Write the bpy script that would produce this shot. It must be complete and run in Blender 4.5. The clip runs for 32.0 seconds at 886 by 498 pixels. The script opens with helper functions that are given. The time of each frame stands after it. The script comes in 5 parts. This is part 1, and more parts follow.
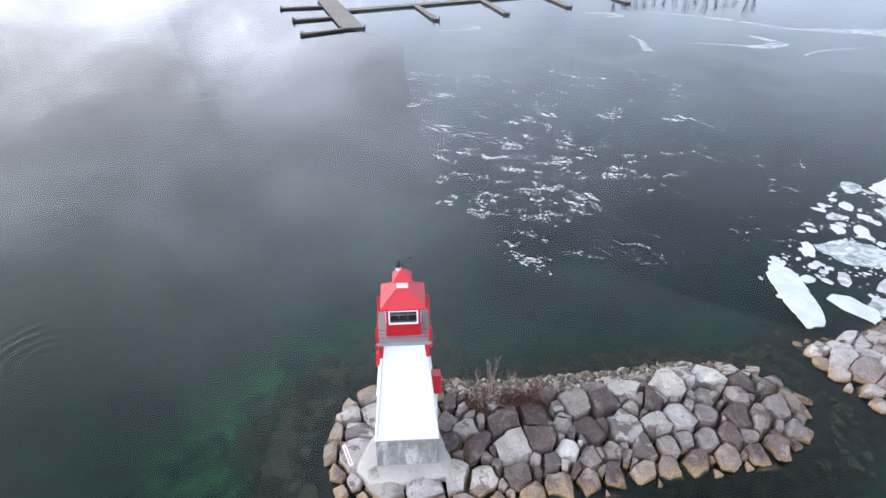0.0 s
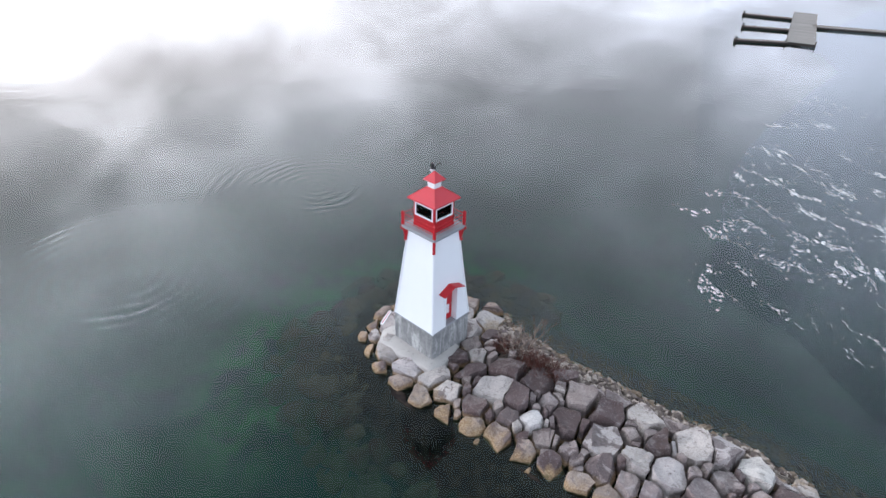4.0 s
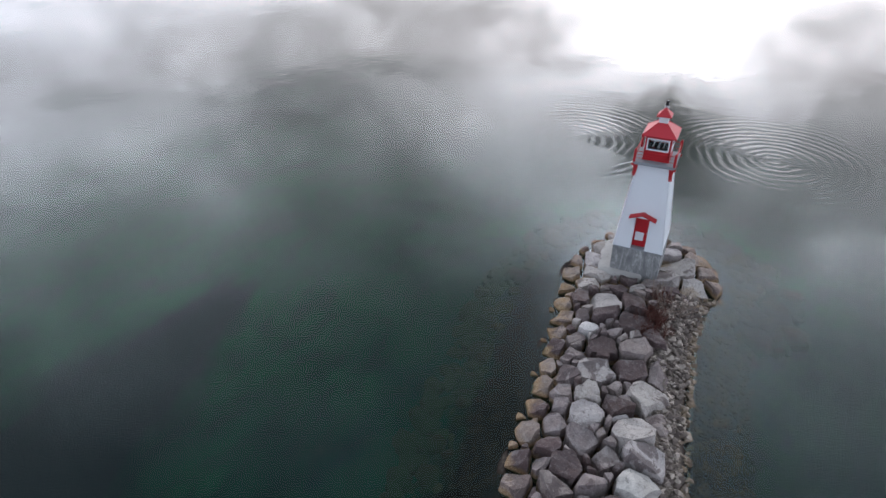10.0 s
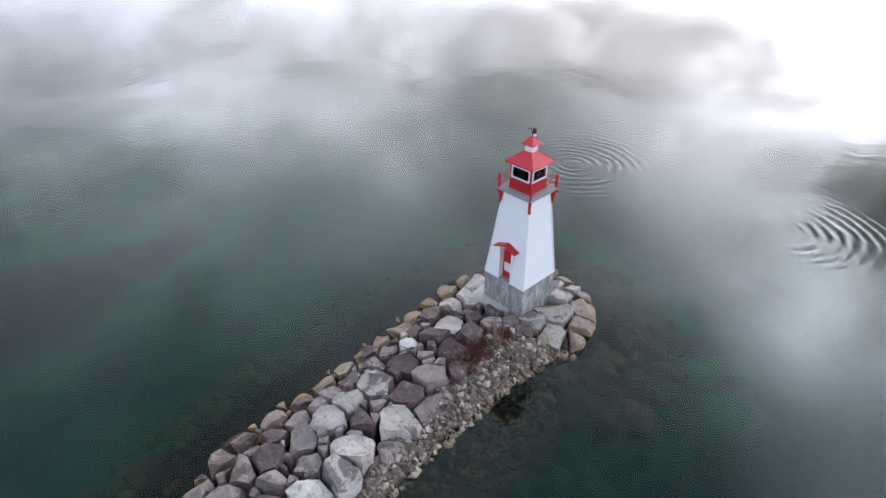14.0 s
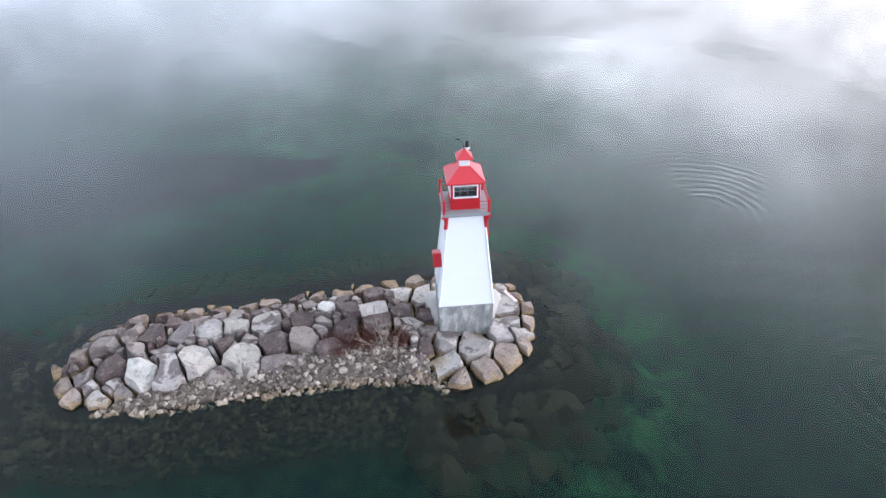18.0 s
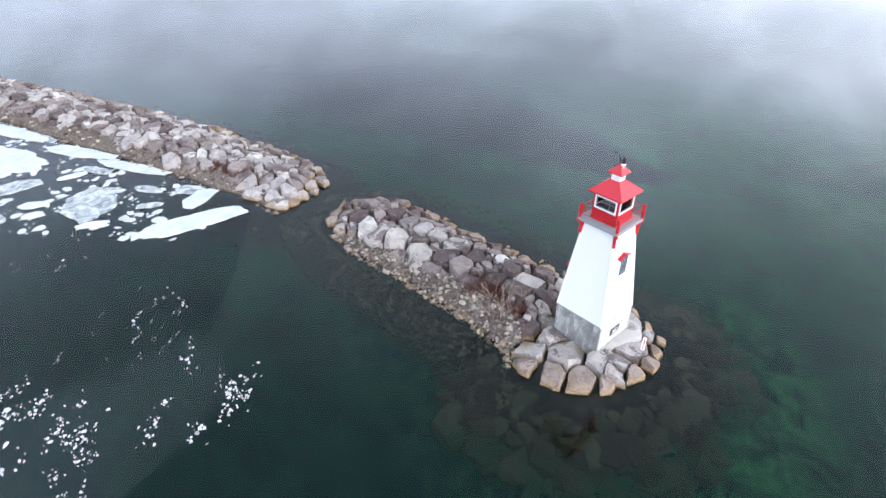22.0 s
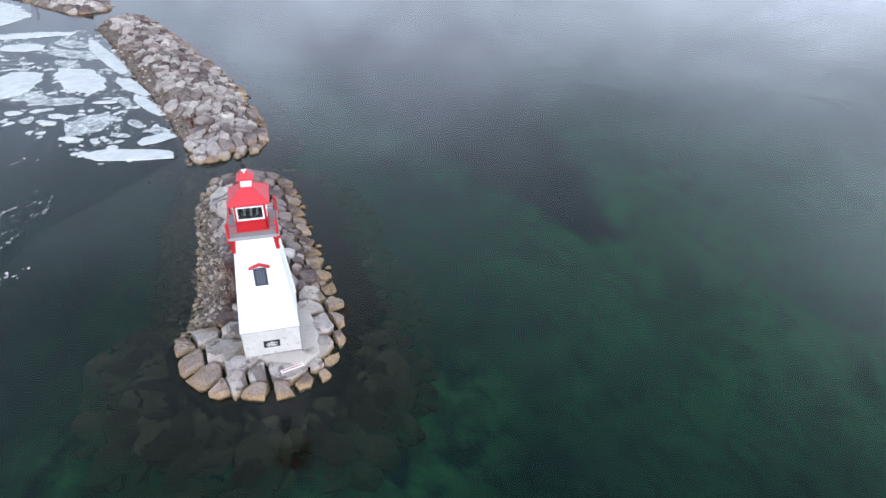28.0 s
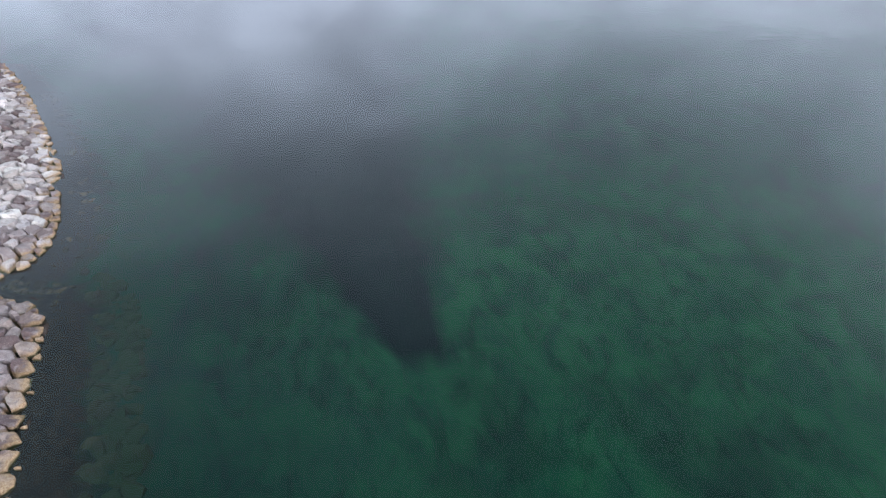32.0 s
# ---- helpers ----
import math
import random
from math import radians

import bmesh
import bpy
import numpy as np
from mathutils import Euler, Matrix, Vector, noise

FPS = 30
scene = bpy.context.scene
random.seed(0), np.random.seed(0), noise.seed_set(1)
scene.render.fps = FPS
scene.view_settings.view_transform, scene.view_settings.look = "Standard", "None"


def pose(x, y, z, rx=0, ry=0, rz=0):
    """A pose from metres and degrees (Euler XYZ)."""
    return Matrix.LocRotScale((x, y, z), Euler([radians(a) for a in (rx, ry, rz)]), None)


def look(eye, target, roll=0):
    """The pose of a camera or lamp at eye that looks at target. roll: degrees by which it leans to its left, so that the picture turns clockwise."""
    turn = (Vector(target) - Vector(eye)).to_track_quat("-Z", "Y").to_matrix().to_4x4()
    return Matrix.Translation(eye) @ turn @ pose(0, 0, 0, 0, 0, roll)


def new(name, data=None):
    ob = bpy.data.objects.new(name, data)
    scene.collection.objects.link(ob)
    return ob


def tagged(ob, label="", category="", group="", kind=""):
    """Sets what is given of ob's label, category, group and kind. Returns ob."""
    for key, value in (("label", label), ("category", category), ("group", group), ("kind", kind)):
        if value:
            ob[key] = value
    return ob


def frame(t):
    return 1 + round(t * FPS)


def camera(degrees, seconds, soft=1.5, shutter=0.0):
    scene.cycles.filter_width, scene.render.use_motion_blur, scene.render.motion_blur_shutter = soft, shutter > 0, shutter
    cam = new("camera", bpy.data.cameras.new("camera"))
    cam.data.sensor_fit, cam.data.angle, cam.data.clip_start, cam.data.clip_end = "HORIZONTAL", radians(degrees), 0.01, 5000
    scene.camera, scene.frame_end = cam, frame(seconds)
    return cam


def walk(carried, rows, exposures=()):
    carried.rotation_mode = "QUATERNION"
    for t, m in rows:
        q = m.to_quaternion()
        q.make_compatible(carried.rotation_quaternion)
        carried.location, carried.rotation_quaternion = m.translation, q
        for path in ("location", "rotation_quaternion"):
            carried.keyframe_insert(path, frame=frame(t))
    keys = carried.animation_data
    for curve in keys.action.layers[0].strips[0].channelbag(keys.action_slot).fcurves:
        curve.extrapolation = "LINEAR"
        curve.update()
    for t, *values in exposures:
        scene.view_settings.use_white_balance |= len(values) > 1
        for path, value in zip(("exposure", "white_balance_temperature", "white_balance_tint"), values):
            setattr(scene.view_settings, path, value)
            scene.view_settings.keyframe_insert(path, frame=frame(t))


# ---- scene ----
cam = camera(74.0, 32.0)
METRES, EYE, TILT, LEAN, TURN = 8.0, 1.5, 0.0, 0.0, 0.0
PATH = [
    (0, (0.144, -20.886, 24.981), (0.274, -19.185, 23.938), 0.6),
    (0.5, (2.141, -20.974, 24.75), (2.133, -19.27, 23.703), 0.6),
    (1, (4.241, -21.277, 24.614), (3.998, -19.593, 23.563), 0.8),
    (1.5, (6.582, -21.329, 24.366), (6.22, -19.668, 23.311), 1.0),
    (2, (8.991, -21.17, 24.105), (8.552, -19.528, 23.051), 1.2),
    (2.5, (11.331, -21.125, 23.981), (10.649, -19.567, 22.928), 1.0),
    (3, (13.783, -21.12, 23.938), (12.85, -19.696, 22.888), 1.1),
    (3.5, (16.094, -20.76, 23.755), (15.016, -19.442, 22.706), 1.4),
    (5.5, (26.339, -15.381, 22.697), (24.909, -14.436, 21.667), 1.7),
    (6, (28.646, -14.151, 22.721), (27.022, -13.597, 21.693), 1.1),
    (6.5, (30.435, -12.95, 22.633), (28.746, -12.718, 21.587), 2.7),
    (7, (31.958, -11.234, 22.717), (30.261, -11.162, 21.661), 2.8),
    (7.5, (33.132, -8.891, 22.933), (31.451, -9.033, 21.858), 1.8),
    (8, (34.359, -6.375, 23.187), (32.715, -6.741, 22.109), 0.6),
    (8.5, (35.029, -3.897, 23.371), (33.435, -4.418, 22.282), -0.2),
    (9, (35.429, -1.633, 23.532), (33.873, -2.242, 22.433), -0.4),
    (9.5, (35.204, 0.668, 23.475), (33.684, -0.01, 22.366), -0.6),
    (10, (34.815, 3.28, 23.4), (33.332, 2.514, 22.298), -1.6),
    (10.5, (34.198, 5.416, 23.53), (32.788, 4.53, 22.422), -1.7),
    (11, (33.411, 7.085, 23.819), (32.075, 6.113, 22.692), -0.9),
    (11.5, (32.225, 8.962, 23.786), (30.887, 7.997, 22.656), -0.2),
    (12, (30.875, 10.876, 23.747), (29.549, 9.89, 22.62), 0.0),
    (12.5, (29.334, 12.838, 23.728), (28.062, 11.778, 22.606), -0.2),
    (13, (27.614, 14.683, 23.788), (26.388, 13.569, 22.668), -0.1),
    (13.5, (25.854, 16.416, 23.47), (24.655, 15.257, 22.367), 0.1),
    (14, (24.22, 18.084, 23.229), (23.048, 16.879, 22.145), 0.5),
    (14.5, (22.262, 19.743, 23.168), (21.156, 18.47, 22.092), 0.4),
    (16.5, (13.082, 25.217, 23.584), (12.396, 23.688, 22.492), 1.0),
    (17, (9.952, 26.08, 23.751), (9.386, 24.513, 22.645), 0.7),
    (17.5, (6.246, 26.386, 23.942), (5.836, 24.793, 22.804), -0.4),
    (18, (3.186, 26.22, 24.024), (3.059, 24.596, 22.863), -1.1),
    (18.5, (0.914, 26.088, 24.068), (1.1, 24.476, 22.898), -1.5),
    (19, (-0.67, 26.559, 24.113), (-0.36, 24.963, 22.948), -0.6),
    (19.5, (-2.607, 26.917, 23.945), (-2.103, 25.358, 22.799), -0.0),
    (20, (-4.597, 27.211, 23.832), (-3.936, 25.699, 22.702), 0.5),
    (20.5, (-6.647, 27.21, 23.797), (-5.845, 25.761, 22.677), 0.7),
    (21, (-8.978, 26.647, 23.866), (-8.027, 25.289, 22.747), 0.7),
    (21.5, (-11.27, 25.682, 23.933), (-10.179, 24.434, 22.815), 0.6),
    (22, (-13.45, 24.231, 23.937), (-12.23, 23.109, 22.818), 0.2),
    (22.5, (-16.153, 22.275, 23.855), (-14.79, 21.322, 22.745), -0.2),
    (23, (-17.247, 20.745, 24.267), (-15.828, 19.905, 23.136), -1.0),
    (23.5, (-18.719, 18.924, 24.49), (-17.241, 18.205, 23.349), -1.3),
    (24, (-20.334, 17.204, 24.613), (-18.807, 16.596, 23.473), -1.2),
    (24.5, (-21.693, 15.096, 24.661), (-20.129, 14.594, 23.52), -1.2),
    (26.5, (-24.946, 5.216, 23.794), (-23.339, 4.817, 22.671), 1.0),
    (27, (-25.62, 2.503, 23.895), (-24.019, 2.091, 22.769), 0.9),
    (27.5, (-26.16, 0.01, 23.962), (-24.566, -0.421, 22.835), 1.1),
    (28, (-26.649, -2.294, 23.982), (-25.058, -2.751, 22.86), 1.9),
    (28.5, (-26.8, -4.635, 24.12), (-25.215, -5.108, 22.995), 2.2),
    (29, (-26.544, -6.881, 24.382), (-24.963, -7.371, 23.26), 2.6),
    (29.5, (-25.839, -8.995, 24.911), (-24.259, -9.499, 23.794), 3.1),
    (30, (-24.594, -11.233, 25.164), (-23.004, -11.731, 24.058), 2.9),
    (30.5, (-22.987, -13.613, 26.159), (-21.397, -14.074, 25.036), 1.9),
    (31, (-21.533, -16.225, 26.674), (-19.953, -16.668, 25.531), 0.5),
    (31.5, (-19.597, -19.204, 26.913), (-18.029, -19.612, 25.74), -1.8),
    (32, (-17.215, -22.129, 27.027), (-15.66, -22.503, 25.826), -3.9),
]
EXPOSURES = [(0, 0.2), (3, 0.0), (5.5, -0.28), (7, -0.97), (8.5, -0.93), (11, -0.4), (13, -0.2), (16.5, 0.0), (19, 0.36), (22, 0.3), (24, 0.26), (28, -0.06), (32, 0.28)]
walk(cam, [(t, look(eye, target, roll)) for t, eye, target, roll in PATH], EXPOSURES)

# ---- light ----
SUN_AZ, SUN_EL = 96.5, 13.5          # degrees counter-clockwise from +y, and above the horizon


def heading(az, el):
    """The unit vector towards a place in the sky."""
    a, e = radians(az), radians(el)
    return Vector((-math.sin(a) * math.cos(e), math.cos(a) * math.cos(e), math.sin(e)))


sun_dir = heading(SUN_AZ, SUN_EL)
# banks and gaps in the cloud: azimuth, elevation, narrowness, stops brighter or darker
BANKS = ((97, 12, 70, 1.3), (97, 12, 260, 2.3), (112, 24, 80, 1.8), (97, 33, 80, 1.9), (132, 25, 120, -0.5), (144, 20, 120, 0.6), (160, 19, 90, 0.8), (24, 20, 60, -0.4), (50, 20, 60, 0.3),
         (76, 33, 30, 0.9), (-150, 28, 90, 0.4), (150, 30, 40, 0.6), (-35, 9, 8, -0.5), (5, 38, 12, 0.8), (0, 8, 30, -0.4), (-165, 14, 10, 0.4), (178, 42, 18, -0.6), (-150, 46, 25, -0.4),
         (100, 56, 14, -0.4), (60, 8, 20, -0.5), (56, 43, 40, -0.5))
# sharper gaps: azimuth, elevation, half-width in degrees, stops
GAPS = ((96, 22.3, 3.6, -1.9), (92.5, 24.0, 3.6, -0.9), (87, 26.0, 6.0, -0.8), (80, 22.0, 4.5, -0.8))


def build_world():
    w = bpy.data.worlds.new("overcast_sky")
    scene.world = w
    w.use_nodes = True
    nt = w.node_tree
    nt.nodes.clear()
    N, L = nt.nodes.new, nt.links.new
    out, bg = N("ShaderNodeOutputWorld"), N("ShaderNodeBackground")
    sky = N("ShaderNodeTexSky")
    sky.sky_type, sky.sun_disc = "NISHITA", False
    sky.sun_elevation, sky.sun_rotation = radians(SUN_EL), radians(-SUN_AZ)
    sky.air_density, sky.dust_density = 1.0, 2.5

    def vec(op, a, b):
        n = N("ShaderNodeVectorMath")
        n.operation = op
        for k, v in enumerate((a, b)):
            if isinstance(v, bpy.types.NodeSocket):
                L(v, n.inputs[k])
            elif v is not None:
                n.inputs[k].default_value = v
        return n

    def calc(op, a, b=0.0):
        n = N("ShaderNodeMath")
        n.operation = op
        for k, v in enumerate((a, b)):
            if isinstance(v, (int, float)):
                n.inputs[k].default_value = v
            else:
                L(v, n.inputs[k])
        return n.outputs[0]

    def puffs(vector, scale, detail, distortion, rough=0.5):
        n = N("ShaderNodeTexNoise")
        n.inputs["Scale"].default_value, n.inputs["Detail"].default_value, n.inputs["Distortion"].default_value, n.inputs["Roughness"].default_value = scale, detail, distortion, rough
        L(vector, n.inputs["Vector"])
        return n

    way = N("ShaderNodeTexCoord").outputs["Generated"]
    xyz = N("ShaderNodeSeparateXYZ")
    L(way, xyz.inputs[0])
    z = calc("MAXIMUM", xyz.outputs[2], 0.0)
    up = calc("ADD", z, 0.32)
    plane = N("ShaderNodeCombineXYZ")
    L(calc("DIVIDE", xyz.outputs[0], up), plane.inputs[0])
    L(calc("DIVIDE", xyz.outputs[1], up), plane.inputs[1])
    big, fine = puffs(plane.outputs[0], 1.1, 5, 0.9), puffs(plane.outputs[0], 3.4, 7, 0.7, 0.55)
    cloud = calc("SUBTRACT", calc("ADD", calc("MULTIPLY", big.outputs["Fac"], 0.62), calc("MULTIPLY", fine.outputs["Fac"], 0.38)), 0.5)
    # ragged edges for the banks
    ragged = vec("SCALE", vec("SUBTRACT", puffs(way, 4.5, 6, 0.5, 0.6).outputs["Color"], (0.5, 0.5, 0.5)).outputs[0], None)
    ragged.inputs["Scale"].default_value = 0.15
    torn = vec("SCALE", vec("SUBTRACT", puffs(way, 6.5, 5, 0.8, 0.6).outputs["Color"], (0.5, 0.5, 0.5)).outputs[0], None)
    torn.inputs["Scale"].default_value = 0.16
    ripped = vec("NORMALIZE", vec("ADD", way, torn.outputs[0]).outputs[0], None).outputs[0]
    bent = vec("NORMALIZE", vec("ADD", way, ragged.outputs[0]).outputs[0], None).outputs[0]
    to_sun = vec("DOT_PRODUCT", way, sun_dir).outputs["Value"]
    side = calc("POWER", calc("ADD", calc("MULTIPLY", to_sun, 0.5), 0.5), 2.0)
    stops = calc("ADD", calc("MULTIPLY", side, 1.15), 0.12)
    stops = calc("ADD", stops, calc("MULTIPLY", cloud, calc("ADD", calc("MULTIPLY", side, 5.0), 2.6)))
    low = calc("SUBTRACT", 1.0, z)
    stops = calc("ADD", stops, calc("SUBTRACT", calc("MULTIPLY", calc("MULTIPLY", low, low), 0.75), calc("ADD", calc("MULTIPLY", calc("POWER", z, 3.0), 1.6), 0.05)))
    for az, el, narrow, much in BANKS:
        near = calc("MAXIMUM", vec("DOT_PRODUCT", bent, heading(az, el)).outputs["Value"], 0.0)
        stops = calc("ADD", stops, calc("MULTIPLY", calc("POWER", near, narrow), much))
    for az, el, wide, much in GAPS:
        hole = N("ShaderNodeMapRange")
        hole.interpolation_type = "SMOOTHSTEP"
        L(vec("DOT_PRODUCT", ripped, heading(az, el)).outputs["Value"], hole.inputs["Value"])
        hole.inputs["From Min"].default_value, hole.inputs["From Max"].default_value = math.cos(radians(1.5 * wide)), math.cos(radians(0.3 * wide))
        stops = calc("ADD", stops, calc("MULTIPLY", hole.outputs["Result"], much))
    light = calc("POWER", 2.0, stops)
    tint = N("ShaderNodeMix")
    tint.data_type = "RGBA"
    tint.inputs[6].default_value, tint.inputs[7].default_value = (0.86, 0.98, 1.25, 1), (1.0, 0.985, 1.06, 1)
    L(calc("MULTIPLY", side, 1.1), tint.inputs[0])
    tint.clamp_factor = True
    # thinner, bluer cloud overhead
    high = N("ShaderNodeMix")
    high.data_type, high.clamp_factor = "RGBA", True
    L(calc("MULTIPLY", calc("SUBTRACT", z, 0.25), 1.7), high.inputs[0])
    L(tint.outputs[2], high.inputs[6])
    high.inputs[7].default_value = (0.75, 0.97, 1.16, 1)
    grey = vec("SCALE", high.outputs[2], None)
    L(light, grey.inputs["Scale"])
    dim = vec("SCALE", sky.outputs[0], None)
    dim.inputs["Scale"].default_value = 0.003
    L(vec("ADD", grey.outputs[0], dim.outputs[0]).outputs[0], bg.inputs["Color"])
    bg.inputs["Strength"].default_value = 1.0
    L(bg.outputs[0], out.inputs[0])


build_world()
sun = new("sun", bpy.data.lights.new("sun", "SUN"))
sun.data.energy, sun.data.angle, sun.data.color = 0.5, radians(150), (1.0, 0.98, 0.96)
sun.matrix_world = look(sun_dir * 200, (0, 0, 0))


# ---- materials ----
class Nodes:
    """A small builder of node materials."""

    def __init__(self, name):
        self.mat = bpy.data.materials.new(name)
        self.mat.use_nodes = True
        self.nt = self.mat.node_tree
        self.nt.nodes.clear()
        self.out = self.nt.nodes.new("ShaderNodeOutputMaterial")

    def node(self, kind, **values):
        n = self.nt.nodes.new(kind)
        for key, v in values.items():
            self.put(n.inputs[key.replace("_", " ")], v)
        return n

    def put(self, socket, v):
        if isinstance(v, bpy.types.NodeSocket):
            self.nt.links.new(v, socket)
        elif isinstance(v, (tuple, list)) and len(v) == 3 and socket.type == "RGBA":
            socket.default_value = (*v, 1)
        else:
            socket.default_value = v

    def place(self, world=True):
        return self.node("ShaderNodeNewGeometry").outputs["Position"] if world else self.node("ShaderNodeTexCoord").outputs["Object"]

    def noise(self, scale, detail=4, vector=None, distortion=0.0, rough=0.55):
        n = self.node("ShaderNodeTexNoise", Scale=scale, Detail=detail, Distortion=distortion, Roughness=rough)
        self.put(n.inputs["Vector"], vector if vector is not None else self.place())
        return n.outputs["Fac"]

    def ramp(self, fac, *stops):
        r = self.node("ShaderNodeValToRGB")
        els = r.color_ramp.elements
        while len(els) < len(stops):
            els.new(0.5)
        for el, (p, c) in zip(els, stops):
            el.position = p
            el.color = (c, c, c, 1) if isinstance(c, (int, float)) else (*c, 1)
        self.put(r.inputs[0], fac)
        return r.outputs[0]

    def mix(self, fac, a, b, mode="MIX"):
        m = self.node("ShaderNodeMix")
        m.data_type, m.blend_type = "RGBA", mode
        self.put(m.inputs[0], fac)
        self.put(m.inputs[6], a)
        self.put(m.inputs[7], b)
        return m.outputs[2]

    def maths(self, op, a, b=0.0):
        m = self.node("ShaderNodeMath")
        m.operation = op
        self.put(m.inputs[0], a)
        self.put(m.inputs[1], b)
        return m.outputs[0]

    def bump(self, height, strength=0.4, distance=0.02):
        return self.node("ShaderNodeBump", Height=height, Strength=strength, Distance=distance).outputs[0]

    def principled(self, color, rough=0.8, normal=None, metal=0.0, spec=0.4):
        b = self.node("ShaderNodeBsdfPrincipled")
        self.put(b.inputs["Base Color"], color)
        self.put(b.inputs["Roughness"], rough)
        self.put(b.inputs["Metallic"], metal)
        self.put(b.inputs["Specular IOR Level"], spec)
        if normal is not None:
            self.put(b.inputs["Normal"], normal)
        self.nt.links.new(b.outputs[0], self.out.inputs[0])
        return self.mat


def painted(name, color, rough=0.45, wear=0.12, dirt=(0.25, 0.22, 0.2)):
    """Paint with faint blotches, grime and fine relief."""
    n = Nodes(name)
    blot = n.noise(1.3, 5)
    grain = n.noise(26.0, 4)
    c = n.mix(n.ramp(blot, (0.35, 0.0), (0.75, wear)), color, tuple(0.72 * v for v in color))
    c = n.mix(n.ramp(n.noise(5.0, 6, distortion=0.6), (0.58, 0.0), (0.78, wear * 1.6)), c, dirt)
    return n.principled(c, n.ramp(grain, (0.3, rough - 0.08), (0.7, rough + 0.12)), n.bump(grain, 0.15, 0.004))


def concrete_material():
    n = Nodes("weathered_concrete")
    p = n.place()
    stretch = n.node("ShaderNodeMapping", Vector=p)
    stretch.inputs["Scale"].default_value = (1.6, 1.6, 0.5)
    streak = n.noise(1.5, 6, stretch.outputs[0], 0.8)
    c = n.ramp(streak, (0.34, (0.20, 0.20, 0.205)), (0.52, (0.29, 0.285, 0.28)), (0.66, (0.50, 0.49, 0.48)))
    c = n.mix(n.ramp(n.noise(7.0, 5), (0.45, 0.0), (0.75, 0.5)), c, (0.14, 0.14, 0.14))
    return n.principled(c, 0.9, n.bump(n.noise(30.0, 5), 0.4, 0.01), spec=0.2)


def rock_material():
    """Quarried stone: soft mottling, sharp-edged dark stains on some blocks, hairline cracks, tan below the waterline."""
    n = Nodes("armour_stone")
    p = n.place()
    tone = n.node("ShaderNodeObjectInfo")
    base, rnd = tone.outputs["Color"], tone.outputs["Random"]
    off = n.node("ShaderNodeVectorMath", Vector=p)
    shift = n.node("ShaderNodeCombineXYZ")
    n.put(shift.inputs[0], n.maths("MULTIPLY", rnd, 37.0))
    n.put(shift.inputs[1], n.maths("MULTIPLY", rnd, 71.0))
    off.operation = "ADD"
    n.put(off.inputs[1], shift.outputs[0])
    q = off.outputs[0]
    grain = n.noise(13.0, 6, q, 0.2, 0.6)
    soft = n.noise(1.1, 5, q, 0.7)
    c = n.mix(n.ramp(soft, (0.36, 0.0), (0.66, 0.55)), base, n.mix(0.62, base, (0.10, 0.075, 0.075)))
    c = n.mix(n.ramp(n.noise(1.9, 5, q, 0.8), (0.48, 0.0), (0.72, 0.30)), c, (0.56, 0.51, 0.50))
    blot = n.maths("ADD", n.noise(0.75, 6, q, 0.5, 0.6), n.maths("MULTIPLY", n.maths("SUBTRACT", rnd, 0.5), 0.20))
    c = n.mix(n.ramp(blot, (0.565, 0.0), (0.595, 0.72)), c, (0.105, 0.072, 0.072))
    c = n.mix(n.ramp(n.noise(3.2, 5, q, 0.4), (0.60, 0.0), (0.64, 0.40)), c, (0.11, 0.09, 0.088))
    c = n.mix(n.ramp(grain, (0.34, 0.30), (0.5, 0.0)), c, (0.09, 0.078, 0.078))
    c = n.mix(n.ramp(grain, (0.56, 0.0), (0.72, 0.22)), c, (0.62, 0.59, 0.58))
    crack = n.maths("ABSOLUTE", n.maths("SUBTRACT", n.noise(0.8, 4, q, 1.1), 0.5))
    split = n.ramp(crack, (0.0, 1.0), (0.011, 0.0))
    c = n.mix(n.maths("MULTIPLY", split, 0.30), c, (0.045, 0.036, 0.036))
    # tan lake stain below the high-water mark, with a ragged edge
    z = n.node("ShaderNodeSeparateXYZ", Vector=p).outputs[2]
    level = n.maths("ADD", z, n.maths("MULTIPLY", n.maths("SUBTRACT", n.noise(1.6, 5, q), 0.5), 0.6))
    c = n.mix(n.ramp(level, (0.16, 0.85), (0.40, 0.0)), c, n.mix(n.ramp(grain, (0.35, 0.0), (0.65, 1.0)), (0.24, 0.135, 0.065), (0.46, 0.33, 0.20)))
    c = n.mix(n.ramp(level, (-0.05, 0.8), (0.06, 0.0)), c, (0.13, 0.10, 0.05))
    h = n.maths("ADD", n.maths("MULTIPLY", n.noise(2.4, 7, q, 0.5, 0.6), 1.0), n.maths("MULTIPLY", grain, 0.22))
    h = n.maths("SUBTRACT", h, n.maths("MULTIPLY", split, 0.15))
    return n.principled(c, 0.88, n.bump(h, 0.9, 0.13), spec=0.25)


